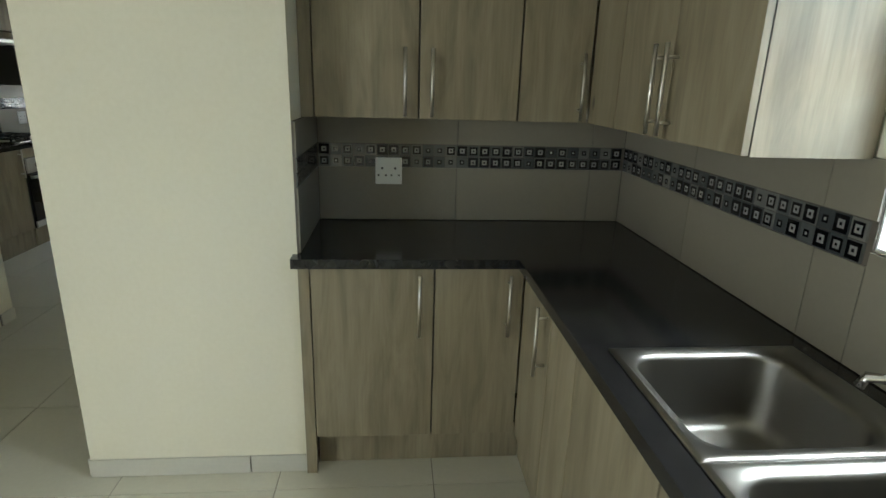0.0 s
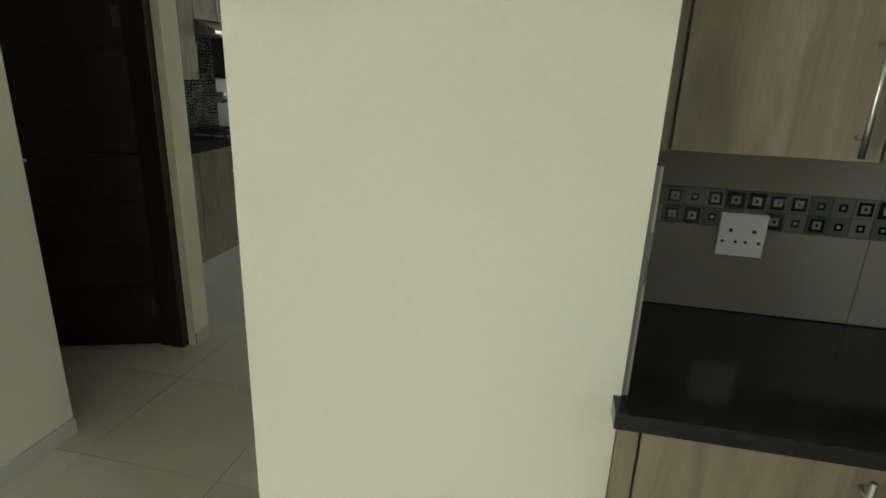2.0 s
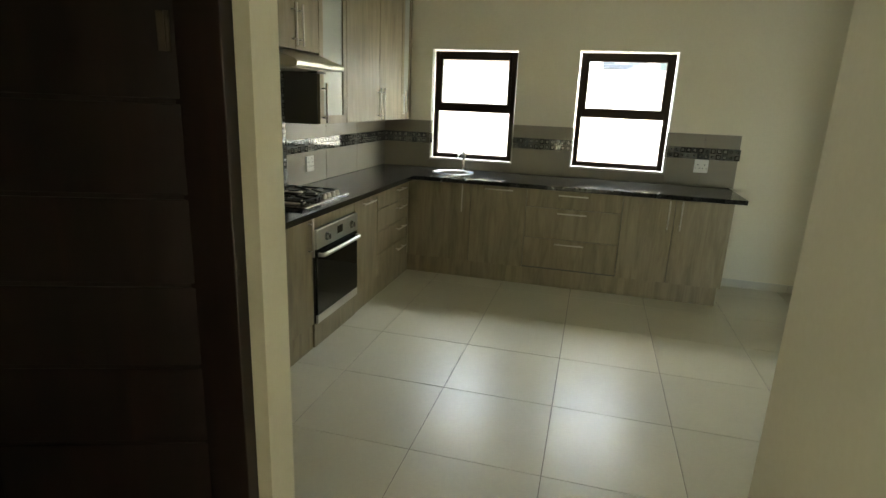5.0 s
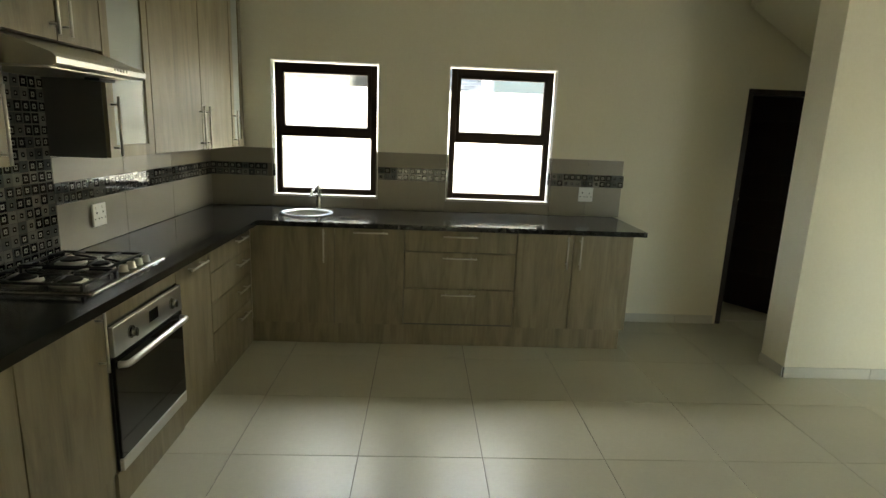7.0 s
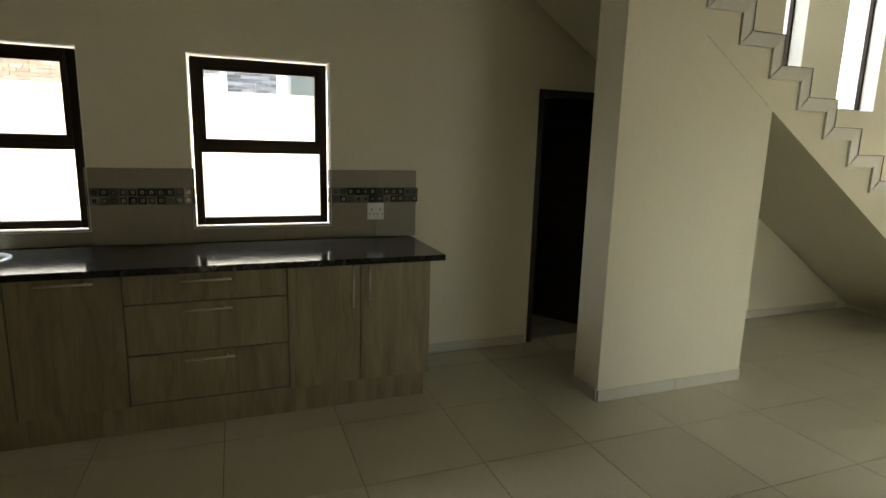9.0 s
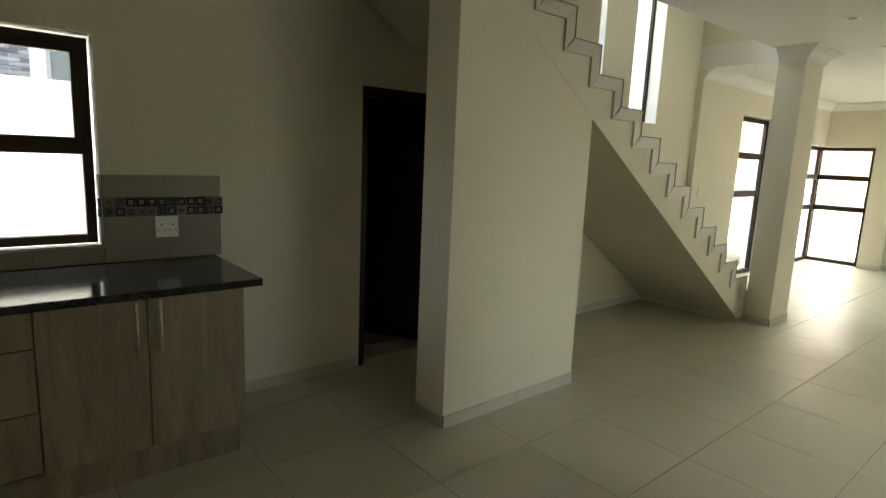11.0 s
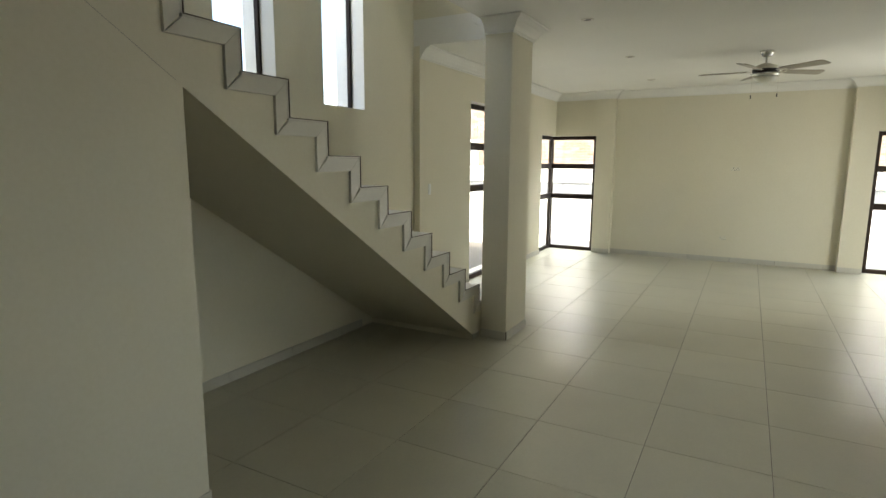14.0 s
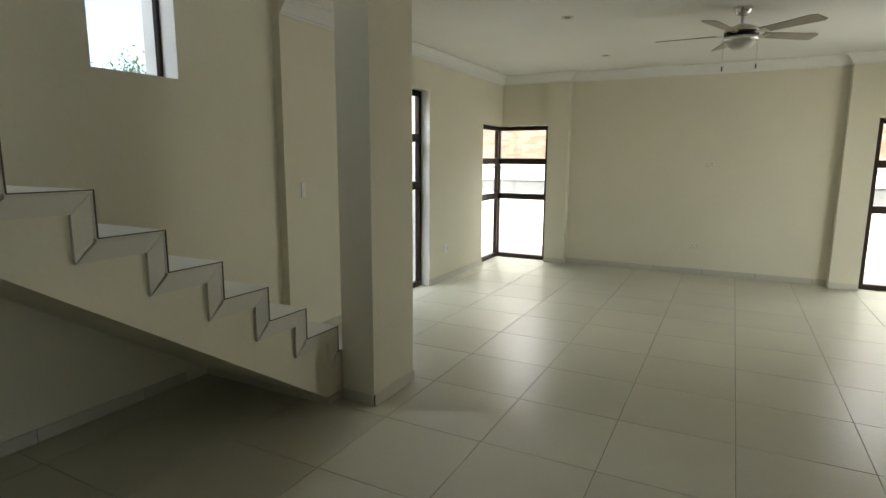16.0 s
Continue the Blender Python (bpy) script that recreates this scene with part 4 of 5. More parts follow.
for gy0, gy1, gx0, gx1, stands in ((2.605, 2.840, -1.965, -1.565, ((-1.86, 2.72), (-1.675, 2.705))), (2.855, 3.135, -1.965, -1.605, ((-1.86, 3.02), (-1.70, 2.96)))):
    bm = bmesh.new()
    z, t = CT + 0.034, 0.0055
    for b in ((gx0, gx0 + 2 * t, gy0, gy1), (gx1 - 2 * t, gx1, gy0, gy1), (gx0 + 2 * t, gx1 - 2 * t, gy0, gy0 + 2 * t), (gx0 + 2 * t, gx1 - 2 * t, gy1 - 2 * t, gy1)):
        box(bm, *b, z - 0.006, z + 0.004, 0, 0.002)
    for gx in (gx0, gx1 - 2 * t):
        for gy in (gy0, gy1 - 2 * t):
            box(bm, gx, gx + 2 * t, gy, gy + 2 * t, CT + 0.008, z - 0.006)
    g = part("grate", bm, IRON, hob, "black cast iron pan support")
    for cx, cy in stands:
        for dx, dy in ((1, 0), (-1, 0), (0, 1), (0, -1)):
            ex = gx1 - t if dx > 0 else gx0 + t
            ey = gy1 - t if dy > 0 else gy0 + t
            far = (ex, cy) if dx else (cx, ey)
            if dx and abs(ex - cx) > 0.16:
                far = (cx + dx * 0.11, cy)
            bm = bmesh.new()
            tube(bm, [(far[0], far[1], z), ((far[0] + cx) / 2 + dx * 0.012, (far[1] + cy) / 2 + dy * 0.012, z + 0.008), (cx + dx * 0.022, cy + dy * 0.022, z + 0.011)], 0.0052, 6)
            part("finger", bm, IRON, g)
for i in range(4):
    bm = bmesh.new()
    lathe(bm, (-1.575, 2.905 + i * 0.062, CT + 0.008), [(0.021, 0), (0.020, 0.004), (0.017, 0.006), (0.016, 0.026), (0.013, 0.029)], 20)
    part("knob", bm, SATIN, hob)

hood = thing("extractor_hood", "brushed stainless steel extractor hood over the hob", "extractor hood")
bm = bmesh.new()
prism(bm, [(-1.985, 1.700), (-1.562, 1.700), (-1.548, 1.708), (-1.546, 1.728), (-1.560, 1.742), (-1.66, 1.776), (-1.745, 1.807), (-1.985, 1.812)], 'y', 2.556, 3.156)
part("canopy", bm, STEEL, hood)
bm = bmesh.new()
box(bm, -1.97, -1.60, 2.60, 3.11, 1.6965, 1.6995)
part("filter", bm, SATIN, hood, "metal grease filter")
for i in range(5):
    bm = bmesh.new()
    cyl(bm, (-1.546, 2.91 + i * 0.022, 1.722), (-1.5425, 2.91 + i * 0.022, 1.722), 0.006, seg=10)
    part("button", bm, PLASTIC, hood)
bm = bmesh.new()
box(bm, -1.73, -1.67, 3.02, 3.14, 1.685, 1.697)
part("lamp_cover", bm, DARKPLASTIC, hood)

# ---- sockets, switches, lights ----
def socket(label, m, w=0.115, h=0.115, plate=None):
    """A double wall socket: local x across, z up, looking to -y."""
    s = thing("wall_socket", label, "socket", m, "wall sockets")
    bm = bmesh.new()
    box(bm, -w / 2, w / 2, -0.010, 0, -h / 2, h / 2, 0, 0.003)
    part("plate", bm, plate or PLASTIC, s)
    for u in (-0.028, 0.028):
        bm = bmesh.new()
        for a, b, r in ((0, 0.012, 0.0052), (-0.016, -0.018, 0.0042), (0.016, -0.018, 0.0042)):
            cyl(bm, (u + a, -0.0112, b), (u + a, -0.0095, b), r, seg=10)
        part("pin_holes", bm, DARKPLASTIC, s)
        bm = bmesh.new()
        box(bm, u - 0.009, u + 0.009, -0.013, -0.0095, 0.031, 0.045, 0, 0.001)
        part("rocker", bm, plate or PLASTIC, s)
    return s


socket("white double wall socket below the mosaic band", pose(1.620, 0.0295, 1.119, 0, 0, 0))
socket("white double wall socket at the worktop's end", pose(0.998, N - 0.0145, 1.078))
socket("white double wall socket beside the hob", pose(-1.986, 3.475, 1.050, 0, 0, 90))
socket("small cream socket low on the living room wall", pose(11.299, 2.30, 0.365, 0, 0, -90), 0.10, 0.055, CREAMPLASTIC)
socket("small cream socket plate high on the living room wall", pose(11.299, 2.20, 1.42, 0, 0, -90), 0.13, 0.05, CREAMPLASTIC)
socket("white wall socket beside the full-height window", pose(9.42, NL - 0.001, 0.39), 0.07, 0.11)
sw = thing("light_switch", "slim white light switch on the cream wall", "switch", pose(6.922, NL - 0.001, 1.221))
bm = bmesh.new()
box(bm, -0.024, 0.024, -0.009, 0, -0.058, 0.058, 0, 0.003)
part("plate", bm, PLASTIC, sw)
bm = bmesh.new()
box(bm, -0.010, 0.010, -0.012, -0.0085, -0.018, 0.018, 0, 0.001)
part("rocker", bm, PLASTIC, sw)


def downlight(x, y):
    d = thing("downlight", "round recessed ceiling downlight with a satin nickel rim", "downlight", pose(x, y, H), "ceiling downlights")
    bm = bmesh.new()
    lathe(bm, (0, 0, 0), [(0.030, -0.002), (0.034, -0.006), (0.048, -0.006), (0.052, -0.002), (0.052, -0.0005)], 28, 0, False)
    part("rim", bm, SATIN, d, "satin nickel rim")
    bm = bmesh.new()
    lathe(bm, (0, 0, 0), [(0.031, -0.0005), (0.031, -0.002), (0.012, -0.0035)], 24)
    part("lamp", bm, DARKPLASTIC, d, "unlit dark lamp")
    return d


for x, y in ((5.235, 3.195), (6.462, 3.25), (8.26, 3.25), (10.14, 3.31), (10.14, 0.64)):
    downlight(x, y)

fan = thing("ceiling_fan", "five-blade ceiling fan with brushed nickel motor and bowl light", "ceiling fan", pose(8.546, 1.955, 0))
FZ = 2.445
bm = bmesh.new()
lathe(bm, (0, 0, 0), [(0.066, H - 0.001), (0.066, H - 0.012), (0.052, H - 0.05), (0.022, H - 0.062)], 28)
part("canopy", bm, CHROME, fan)
bm = bmesh.new()
cyl(bm, (0, 0, FZ + 0.06), (0, 0, H - 0.06), 0.011, seg=12)
part("rod", bm, SATIN, fan)
bm = bmesh.new()
lathe(bm, (0, 0, FZ), [(0.02, 0.075), (0.05, 0.066), (0.10, 0.045), (0.125, 0.022), (0.125, 0.010)], 32)
mot = part("motor", bm, SATIN, fan)
bm = bmesh.new()
lathe(bm, (0, 0, FZ), [(0.123, 0.010), (0.123, -0.012), (0.10, -0.022)], 32)
part("motor_band", bm, DARKPLASTIC, mot, "dark band round the motor")
bm = bmesh.new()
lathe(bm, (0, 0, FZ), [(0.10, -0.022), (0.128, -0.030), (0.128, -0.052), (0.105, -0.058)], 32)
part("light_kit", bm, CHROME, fan)
bm = bmesh.new()
lathe(bm, (0, 0, FZ), [(0.105, -0.056), (0.100, -0.078), (0.080, -0.102), (0.048, -0.119), (0.012, -0.125)], 32)
part("bowl", bm, LENS, fan, "frosted glass bowl")
n = Nodes("fan_blade_wood", 0.4)
cc = n.noise(3, 5, n.coord((3, 30, 30)))
n.colour(n.ramp(cc, (0.3, (0.28, 0.25, 0.20)), (0.7, (0.40, 0.37, 0.30))))
BLADE = n.m
for i in range(5):
    m = pose(0, 0, FZ - 0.004, 0, 0, 88 + 72 * i) @ pose(0, 0, 0, -11, 0, 0)
    bm = bmesh.new()
    pl = [(0.17, -0.045), (0.575, -0.066), (0.612, -0.050), (0.622, 0.045), (0.60, 0.064), (0.17, 0.045)]
    prism(bm, pl, 'z', -0.003, 0.003)
    b = part("blade", bm, BLADE, fan)
    b.matrix_basis = m
    bm = bmesh.new()
    box(bm, 0.095, 0.21, -0.014, 0.014, -0.007, -0.003)
    box(bm, 0.185, 0.215, -0.035, 0.035, -0.007, -0.003)
    part("bracket", bm, SATIN, b, "nickel blade bracket")
for dx, dy, zb in ((-0.055, 0.115, 2.20), (-0.03, -0.118, 2.21)):
    bm = bmesh.new()
    cyl(bm, (dx, dy, FZ - 0.05), (dx, dy, zb), 0.0013, seg=6)
    ch = part("pull_chain", bm, SATIN, fan)
    bm = bmesh.new()
    cyl(bm, (dx, dy, zb), (dx, dy, zb - 0.035), 0.005, 0.006, seg=8)
    part("pull", bm, DARKPLASTIC, ch, "small dark pull")

# ---- outside ----
bm = bmesh.new()
box(bm, -400, 400, -400, 400, -0.4, -0.16)
tagged(new("ground", mesh_of("ground", bm, GROUND)), kind="structure")
solid("boundary_wall_north", OUTWALL, (-12, 15, 8.2, 8.42, -0.16, 1.99), (-12, 15, 8.16, 8.46, 1.99, 2.06))
# The strip from 0.80 to 1.06 is set back and coloured grey.
solid("boundary_wall_east", (OUTWALL, GREYBAND), (14.0, 14.22, -9, 8.2, -0.16, 0.80), (14.03, 14.22, -9, 8.2, 0.80, 1.06, 1), (14.0, 14.22, -9, 8.2, 1.06, 1.34), (13.96, 14.26, -9, 8.2, 1.34, 1.40))


def laid(name, x0, y0, along, length, z0, z1, bl, bh, gap, depth, parent, mat):
    """Rows of separate bricks in running bond on a wall face, joined as one part."""
    vs, fs = [], []
    rnd = random.Random(5)
    row, z = 0, z0
    while z < z1:
        s = -bl * 0.5 * (row % 2)
        while s < length:
            a, b = max(s, 0), min(s + bl - gap, length)
            if b - a > 0.02:
                d = depth * rnd.uniform(0.6, 1.25)
                k = len(vs)
                for o in (0, -d):
                    for u, v in ((a, z), (b, z), (b, z + bh - gap), (a, z + bh - gap)):
                        vs.append((x0 + u, y0 + o, v) if along == 'x' else (x0 + o, y0 + u, v))
                fs += [(k + 4, k + 5, k + 6, k + 7), (k, k + 1, k + 5, k + 4), (k + 1, k + 2, k + 6, k + 5), (k + 2, k + 3, k + 7, k + 6), (k + 3, k, k + 4, k + 7)]
            s += bl
        z += bh
        row += 1
    me = bpy.data.meshes.new(name)
    me.from_pydata(vs, [], fs)
    me.materials.append(mat)
    ob = new(name, me)
    ob.parent = parent
    ob["kind"] = "stuff"
    return ob


house = thing("brick_house", "face-brick neighbouring house beyond the boundary wall", "house")
bm = bmesh.new()
box(bm, 18.03, 26, -8, 12, -0.16, 5.2)
part("wall", bm, GROUTLIGHT, house)
laid("brickwork", 18.03, -8, 'y', 20, 0.6, 4.0, 0.225, 0.078, 0.010, 0.03, house, BRICK)
bm = bmesh.new()
prism(bm, [(17.5, 5.2), (26.5, 5.2), (22, 7.4)], 'y', -8.5, 12.5)
part("roof", bm, BRICK, house)
house2 = thing("white_house", "white plastered neighbouring house with grey stone cladding", "house")
bm = bmesh.new()
box(bm, -1.5, 7.4, 15.03, 22, -0.16, 5.6)
part("wall", bm, OUTWALL, house2)
laid("stone_cladding", 0.05, 15.02, 'x', 1.05, 0.2, 4.6, 0.30, 0.075, 0.006, 0.04, house2, STONE)
for wx0, wx1, wz0, wz1 in ((-1.2, -0.1, 2.9, 4.3), (1.35, 3.4, 0.6, 4.4)):
    bm = bmesh.new()
    for b in ((wx0, wx0 + .07, wz0, wz1), (wx1 - .07, wx1, wz0, wz1), (wx0 + .07, wx1 - .07, wz0, wz0 + .07), (wx0 + .07, wx1 - .07, wz1 - .07, wz1)):
        box(bm, b[0], b[1], 14.97, 15.03, b[2], b[3])
    w = part("window", bm, GREYBAND, house2, "grey framed window")
    bm = bmesh.new()
    box(bm, wx0 + .06, wx1 - .06, 15.0, 15.02, wz0 + .06, wz1 - .06)
    part("pane", bm, HOUSEGLASS, w)
bm = bmesh.new()
prism(bm, [(14.4, 5.6), (22.5, 5.6), (18.5, 7.6)], 'x', -2, 7.6)
part("roof", bm, GREYBAND, house2)
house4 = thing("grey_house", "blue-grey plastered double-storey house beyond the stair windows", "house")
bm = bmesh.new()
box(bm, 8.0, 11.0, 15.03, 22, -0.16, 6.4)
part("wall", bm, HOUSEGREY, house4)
for wx0, wx1, wz0, wz1 in ((9.0, 9.8, 4.2, 5.2), (9.0, 9.8, 1.4, 2.6)):
    bm = bmesh.new()
    for b in ((wx0, wx0 + .07, wz0, wz1), (wx1 - .07, wx1, wz0, wz1), (wx0 + .07, wx1 - .07, wz0, wz0 + .07), (wx0 + .07, wx1 - .07, wz1 - .07, wz1)):
        box(bm, b[0], b[1], 14.97, 15.03, b[2], b[3])
    w = part("window", bm, REVEAL, house4, "white framed window")
    bm = bmesh.new()
    box(bm, wx0 + .06, wx1 - .06, 15.0, 15.02, wz0 + .06, wz1 - .06)
    part("pane", bm, HOUSEGLASS, w)
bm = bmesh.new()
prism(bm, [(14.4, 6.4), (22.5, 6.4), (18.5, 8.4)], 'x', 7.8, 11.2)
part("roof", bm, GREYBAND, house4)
house3 = thing("brown_house", "brown brick neighbouring house behind the white wall", "house")
bm = bmesh.new()
box(bm, -12, -2.2, 15.03, 22, -0.16, 5.0)
part("wall", bm, GROUTLIGHT, house3)
laid("brickwork", -8.0, 15.03, 'x', 5.8, 1.6, 4.6, 0.225, 0.078, 0.010, 0.03, house3, BRICK)
bm = bmesh.new()
prism(bm, [(14.4, 5.0), (22.5, 5.0), (18.5, 7.2)], 'x', -12.5, -1.8)
part("roof", bm, BRICK, house3)

tree = thing("tree", "small leafy garden tree beyond the boundary wall", "tree", pose(11.75, 14.0, -0.10))
bm = bmesh.new()
tube(bm, [(0, 0, 0), (0.04, 0.02, 1.2), (-0.03, 0.05, 2.1), (0.05, 0, 2.9)], 0.09, 10)
rt = random.Random(9)
tips = []
for i in range(12):
    a = i * 2.4
    z = 1.8 + 0.085 * i
    tip = Vector((math.cos(a) * rt.uniform(0.5, 0.95), math.sin(a) * rt.uniform(0.5, 0.95), z + rt.uniform(0.4, 0.9)))
    tube(bm, [(0.02, 0.02, z), tip * 0.5 + Vector((0, 0, z * 0.5)), tip], 0.028, 6)
    tips.append(tip)
part("trunk", bm, BARK, tree)
vs, fs = [], []
for tip in tips:
    for j in range(170):
        p = tip + Vector((rt.gauss(0, 0.26), rt.gauss(0, 0.26), rt.gauss(0, 0.20)))
        q = Euler((rt.uniform(0, 6.28), rt.uniform(0, 6.28), rt.uniform(0, 6.28))).to_matrix()
        s = rt.uniform(0.03, 0.06)
        k = len(vs)
        for u, v in ((-1, 0), (0, -0.5), (1.2, 0), (0, 0.5)):
            vs.append(p + q @ Vector((u * s, v * s, 0.3 * s * abs(u))))
        fs.append((k, k + 1, k + 2, k + 3))
me = bpy.data.meshes.new("crown")
me.from_pydata(vs, [], fs)
me.materials.append(LEAF)
cr = new("crown", me)
cr.parent = tree
cr["kind"] = "stuff"

# ---- splashback tiles and mosaic ----
_tile = {}


def splash_tile(parent, place, a, b, z0, z1, size=0.60, start=0.0):
    """Large wall tiles from a to b, between heights; place(s) gives the pose at a distance s along the wall."""
    s = a
    while s < b - 1e-3:
        nxt = start + size * (math.floor((s - start + 1e-4) / size) + 1)
        e = min(nxt, b)
        key = (round(e - s, 3), round(z1 - z0, 3))
        if key not in _tile:
            bm = bmesh.new()
            w, h = key
            vs = [bm.verts.new(p) for p in ((0.0006, 0, 0.0006), (w - 0.0006, 0, 0.0006), (w - 0.0006, 0, h - 0.0006), (0.0006, 0, h - 0.0006))]
            fs = [bm.verts.new(p) for p in ((0.0016, -0.010, 0.0016), (w - 0.0016, -0.010, 0.0016), (w - 0.0016, -0.010, h - 0.0016), (0.0016, -0.010, h - 0.0016))]
            bm.faces.new(fs)
            for i in range(4):
                bm.faces.new((vs[i], vs[(i + 1) % 4], fs[(i + 1) % 4], fs[i]))
            _tile[key] = mesh_of("splash_tile", bm, SPLASH)
        piece("splash_tile", _tile[key], parent, place(s) @ pose(0, 0, z0))
        s = e


def mosaic_mesh(kind):
    """A 48 mm glass mosaic chip: a grey body with a nested dark square and a pale heart."""
    bm = bmesh.new()
    c = 0.0475
    box(bm, -c / 2, c / 2, -0.0105, 0, -c / 2, c / 2, 0)
    sizes = {"large": (0.042, 0.021, 0.008), "middle": (0.034, 0.020, 0.007), "small": (0.019, 0.008, 0.0)}[kind]
    o, i, h = sizes

    def ring(r, q, y, mi):
        R = [bm.verts.new((sx * r / 2, y, sz * r / 2)) for sx, sz in ((-1, -1), (1, -1), (1, 1), (-1, 1))]
        Q = [bm.verts.new((sx * q / 2, y, sz * q / 2)) for sx, sz in ((-1, -1), (1, -1), (1, 1), (-1, 1))]
        for k in range(4):
            f = bm.faces.new((R[k], R[(k + 1) % 4], Q[(k + 1) % 4], Q[k]))
            f.material_index = mi
        return Q

    ring(o, i, -0.0122, 1)
    R = [bm.verts.new((sx * i / 2, -0.0118, sz * i / 2)) for sx, sz in ((-1, -1), (1, -1), (1, 1), (-1, 1))]
    bm.faces.new(R).material_index = 2
    if h:
        R = [bm.verts.new((sx * h / 2, -0.0126, sz * h / 2)) for sx, sz in ((-1, -1), (1, -1), (1, 1), (-1, 1))]
        bm.faces.new(R).material_index = 1
    me = bpy.data.meshes.new("mosaic_tile")
    bm.to_mesh(me)
    bm.free()
    for m in (MOSGREY, MOSBLACK, MOSSILVER):
        me.materials.append(m)
    return me


_chips = [mosaic_mesh(k) for k in ("large", "middle", "small")]
_rm = random.Random(21)


def mosaic(parent, place, a, b, z0, rows, pitch=0.0495):
    k = int((b - a) / pitch + 0.3)
    for r in range(rows):
        for i in range(k):
            me = _chips[_rm.choices((0, 1, 2), (0.42, 0.25, 0.33))[0]]
            piece("mosaic_tile", me, parent, place(a + (i + 0.5) * pitch) @ pose(0, 0, z0 + (r + 0.5) * pitch))


def bed(parent, name, *b):
    bm = bmesh.new()
    box(bm, *b)
    return part(name, bm, GROUT, parent)


MZ0, MZ1 = 1.138, 1.238
Z0, Z1 = 0.9015, 1.355
# kitchen, under the windows
spn = thing("splashback", "grey porcelain splashback with a mosaic band below the windows", "splashback", kind="structure")
north = lambda s: pose(s, N - 0.0025, 0)
for a, b in ((-1.998, W1[0]), (W1[1], W2[0]), (W2[1], 1.288)):
    bed(spn, "grout_bed", a, b, N - 0.0075, N - 0.0005, Z0, Z1)
    splash_tile(spn, north, a, b, Z0, MZ0, 0.6, -1.998)
    splash_tile(spn, north, a, b, MZ1, Z1, 0.6, -1.998)
    mosaic(spn, north, a + 0.003, b - 0.002, MZ0 + 0.0005, 2)
for w in (W1, W2):
    bed(spn, "grout_bed", w[0], w[1], N - 0.0075, N - 0.0005, Z0, w[2])
    splash_tile(spn, north, w[0], w[1], Z0, w[2], 0.6, -1.998)
    # the tiling turns into the window's jambs and sill
    for x0, x1, rz in ((w[0] + 0.0045, w[0] + 0.014, 90), (w[1] - 0.014, w[1] - 0.0045, -90)):
        for za, zb in ((w[2] + 0.0145, MZ0 - 0.001), (MZ1 + 0.001, Z1)):
            bm = bmesh.new()
            box(bm, x0, x1, N - 0.012, N + 0.053, za, zb, 0, 0.001)
            part("jamb_tile", bm, SPLASH, spn)
        for k in range(2):
            piece("mosaic_tile", _chips[k], spn, pose(x0 + 0.0005 if rz > 0 else x1 - 0.0005, N + 0.013, MZ0 + (k + 0.51) * 0.0495, 0, 0, rz))
    bm = bmesh.new()
    box(bm, w[0] + 0.0045, w[1] - 0.0045, N - 0.012, N + 0.053, w[2] + 0.0045, w[2] + 0.014, 0, 0.001)
    part("sill_tile", bm, SPLASH, spn)
# kitchen, hob side
spw = thing("splashback", "grey porcelain splashback with a mosaic panel behind the hob", "splashback", kind="structure")
west = lambda s: pose(-1.9975, s, 0, 0, 0, 90)
MP0, MP1 = 2.612, 3.157
bed(spw, "grout_bed", -1.9995, -1.9925, 1.04, N - 0.008, Z0, Z1)
bed(spw, "grout_bed", -1.9995, -1.9925, 2.556, 3.157, Z1, 1.698)
for a, b in ((1.04, MP0), (MP1 + 0.003, N - 0.009)):
    splash_tile(spw, west, a, b, Z0, MZ0, 0.6, 3.157)
    splash_tile(spw, west, a, b, MZ1, Z1 - 0.002, 0.6, 3.157)
    mosaic(spw, west, a + 0.002, b - 0.002, MZ0 + 0.0005, 2)
mosaic(spw, west, MP0, MP1 + 0.002, Z0 + 0.002, 16)
# scullery
sps = thing("splashback", "grey porcelain scullery splashback with a mosaic band", "splashback", kind="structure")
SZ1 = 1.357
sback = lambda s: pose(s, 0.0395, 0)
seast = lambda s: pose(2.6775, -s, 0, 0, 0, -90)
swest = lambda s: pose(1.3075, s, 0, 0, 0, 90)
SM0, SM1 = 1.135, 1.235
for place, a, b, bd in ((sback, 1.318, 2.667, (1.308, 2.677, 0.0345, 0.0415)), (swest, -0.488, 0.029, (1.3055, 1.3125, -0.488, 0.034))):
    bed(sps, "grout_bed", *bd, Z0, SZ1)
    splash_tile(sps, place, a, b, Z0, SM0, 0.6, a)
    splash_tile(sps, place, a, b, SM1, SZ1, 0.6, a)
    mosaic(sps, place, a + 0.002, b - 0.002, SM0 + 0.0005, 2)
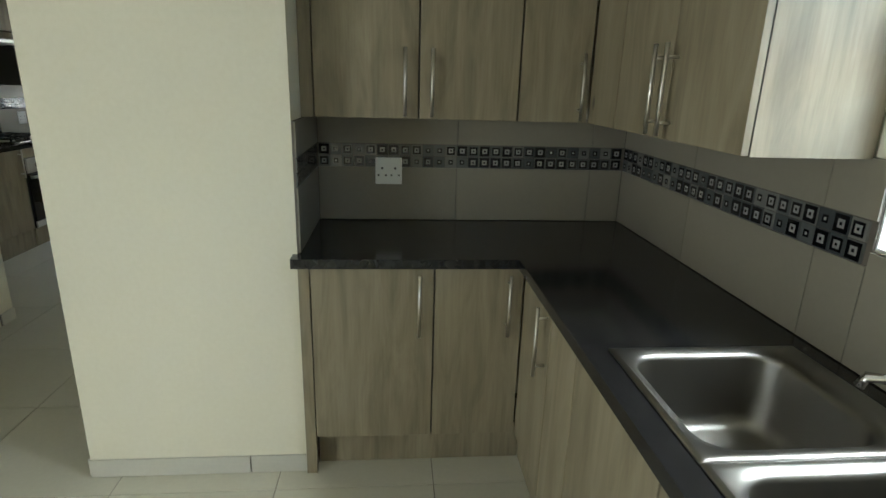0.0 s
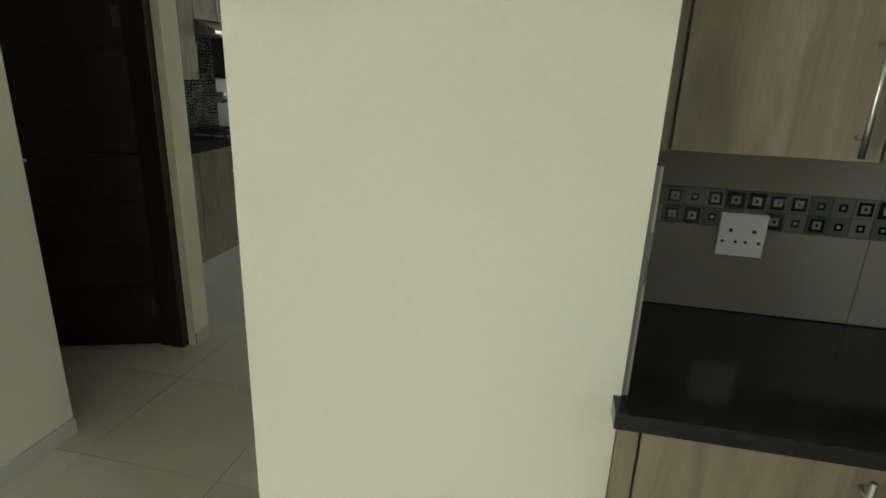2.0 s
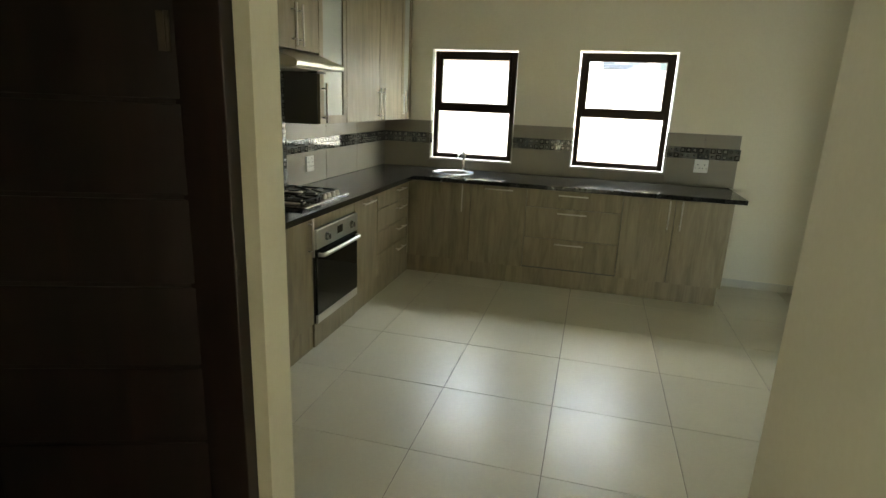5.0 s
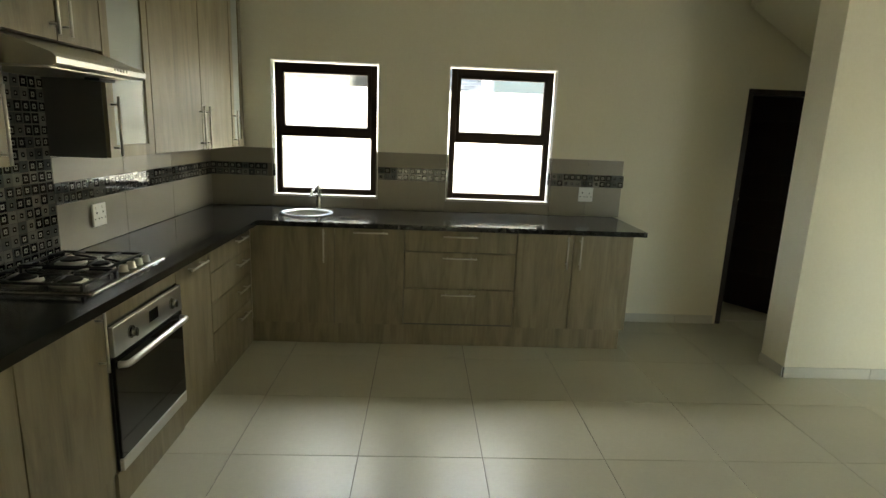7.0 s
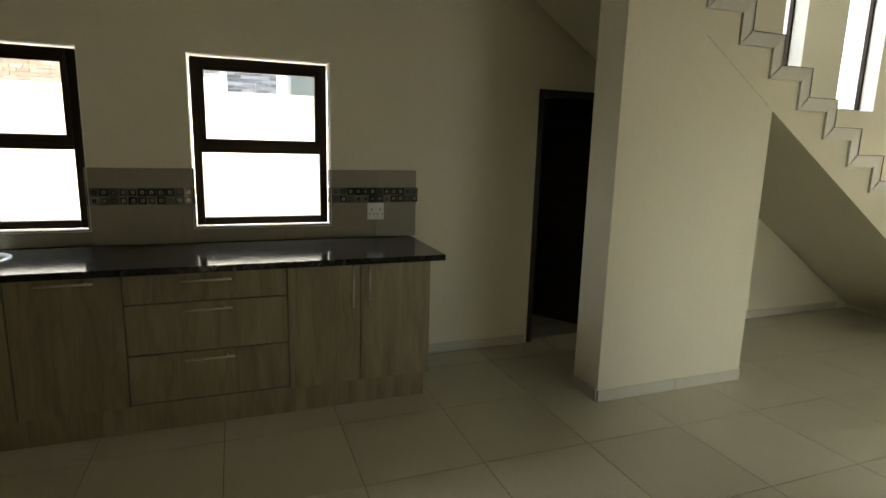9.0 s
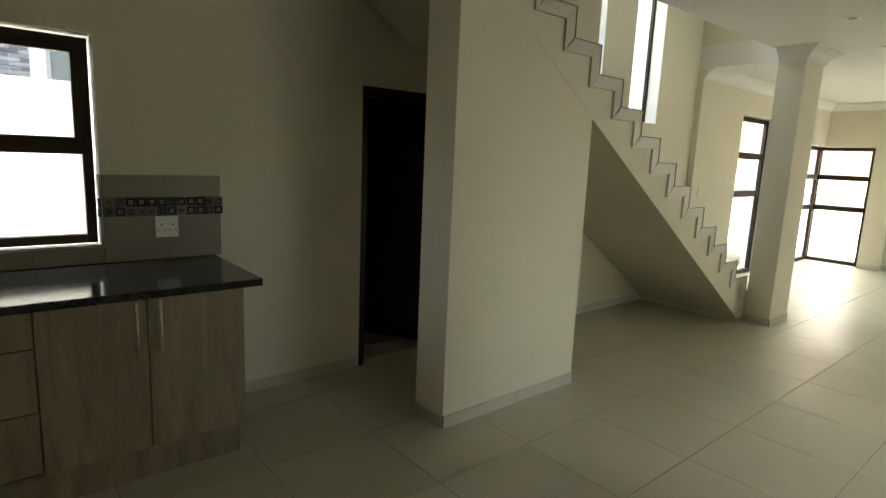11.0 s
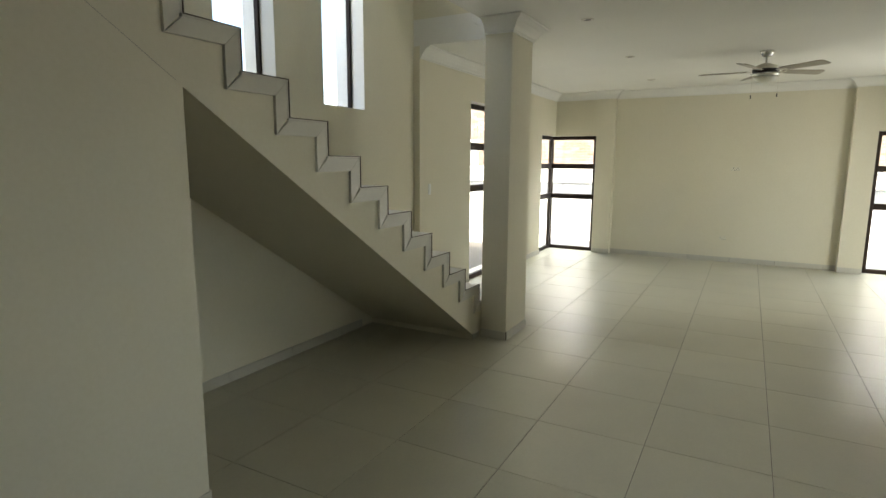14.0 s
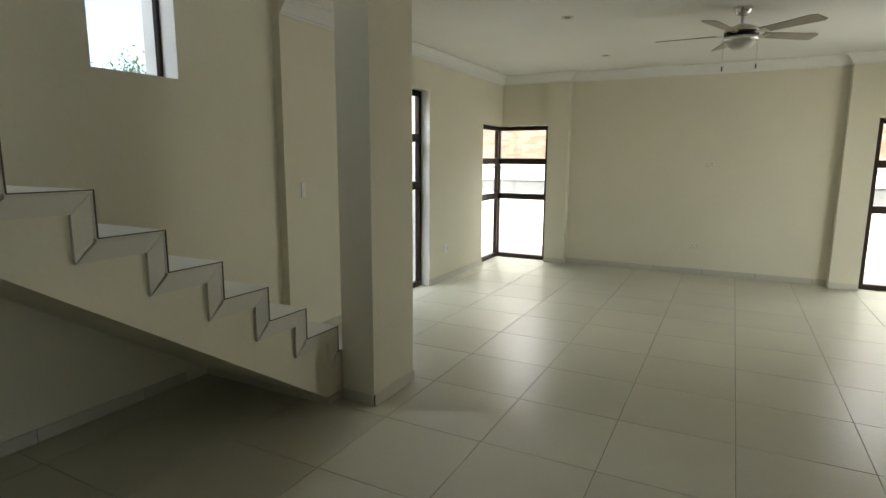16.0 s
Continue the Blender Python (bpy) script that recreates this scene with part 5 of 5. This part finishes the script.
bed(sps, "grout_bed", 2.6725, 2.6795, SCW[1], 0.034, Z0, 1.365)
splash_tile(sps, seast, -0.029, -SCW[1], Z0, SM0, 0.6, -0.029)
splash_tile(sps, seast, -0.029, -SCW[1], SM1, 1.365, 0.6, -0.029)
mosaic(sps, seast, -0.027, -SCW[1] - 0.002, SM0 + 0.0005, 2)
bed(sps, "grout_bed", 2.6725, 2.6795, -3.0, SCW[1], Z0, 1.172)
splash_tile(sps, seast, -SCW[1], 3.0, Z0, 1.17, 0.6, -0.029)

# ---- floor tiles ----
bm = bmesh.new()
c, g = 0.2984, 0.2972
lo = [bm.verts.new((sx * c, sy * c, -0.006)) for sx, sy in ((-1, -1), (1, -1), (1, 1), (-1, 1))]
mi = [bm.verts.new((sx * c, sy * c, -0.0010)) for sx, sy in ((-1, -1), (1, -1), (1, 1), (-1, 1))]
hi = [bm.verts.new((sx * g, sy * g, 0)) for sx, sy in ((-1, -1), (1, -1), (1, 1), (-1, 1))]
bm.faces.new(hi)
for i in range(4):
    j = (i + 1) % 4
    bm.faces.new((lo[i], lo[j], mi[j], mi[i]))
    bm.faces.new((mi[i], mi[j], hi[j], hi[i]))
tile_mesh = mesh_of("tile", bm, TILE)
for i in range(-4, 19):
    for j in range(-6, 9):
        cx, cy = i * 0.6 + 0.3, j * 0.6 + 0.3
        inside = (cy > 0.6 and cx > -2.2) or (cy > -0.3 and cx > 4.7) or (-1.3 < cx < 2.6 and cy < 0.9)
        hidden = (1.5 < cx < 4.3 and 0.05 < cy < 0.5) or (cx < -1.6 and cy > 1.2)
        if inside and not hidden:
            piece("tile", tile_mesh, floor, pose(cx, cy, 0))
for i in range(4, 7):
    for j in (9, 10, 11):
        piece("tile", tile_mesh, floor, pose(i * 0.6 + 0.3, j * 0.6 + 0.3, 0))
for i in range(-7, -2):
    for j in range(-3, 2):
        if i * 0.6 + 0.3 < -1.3 and (j < 1 or i < -4):
            piece("tile", tile_mesh, floor, pose(i * 0.6 + 0.3, j * 0.6 + 0.3, 0))
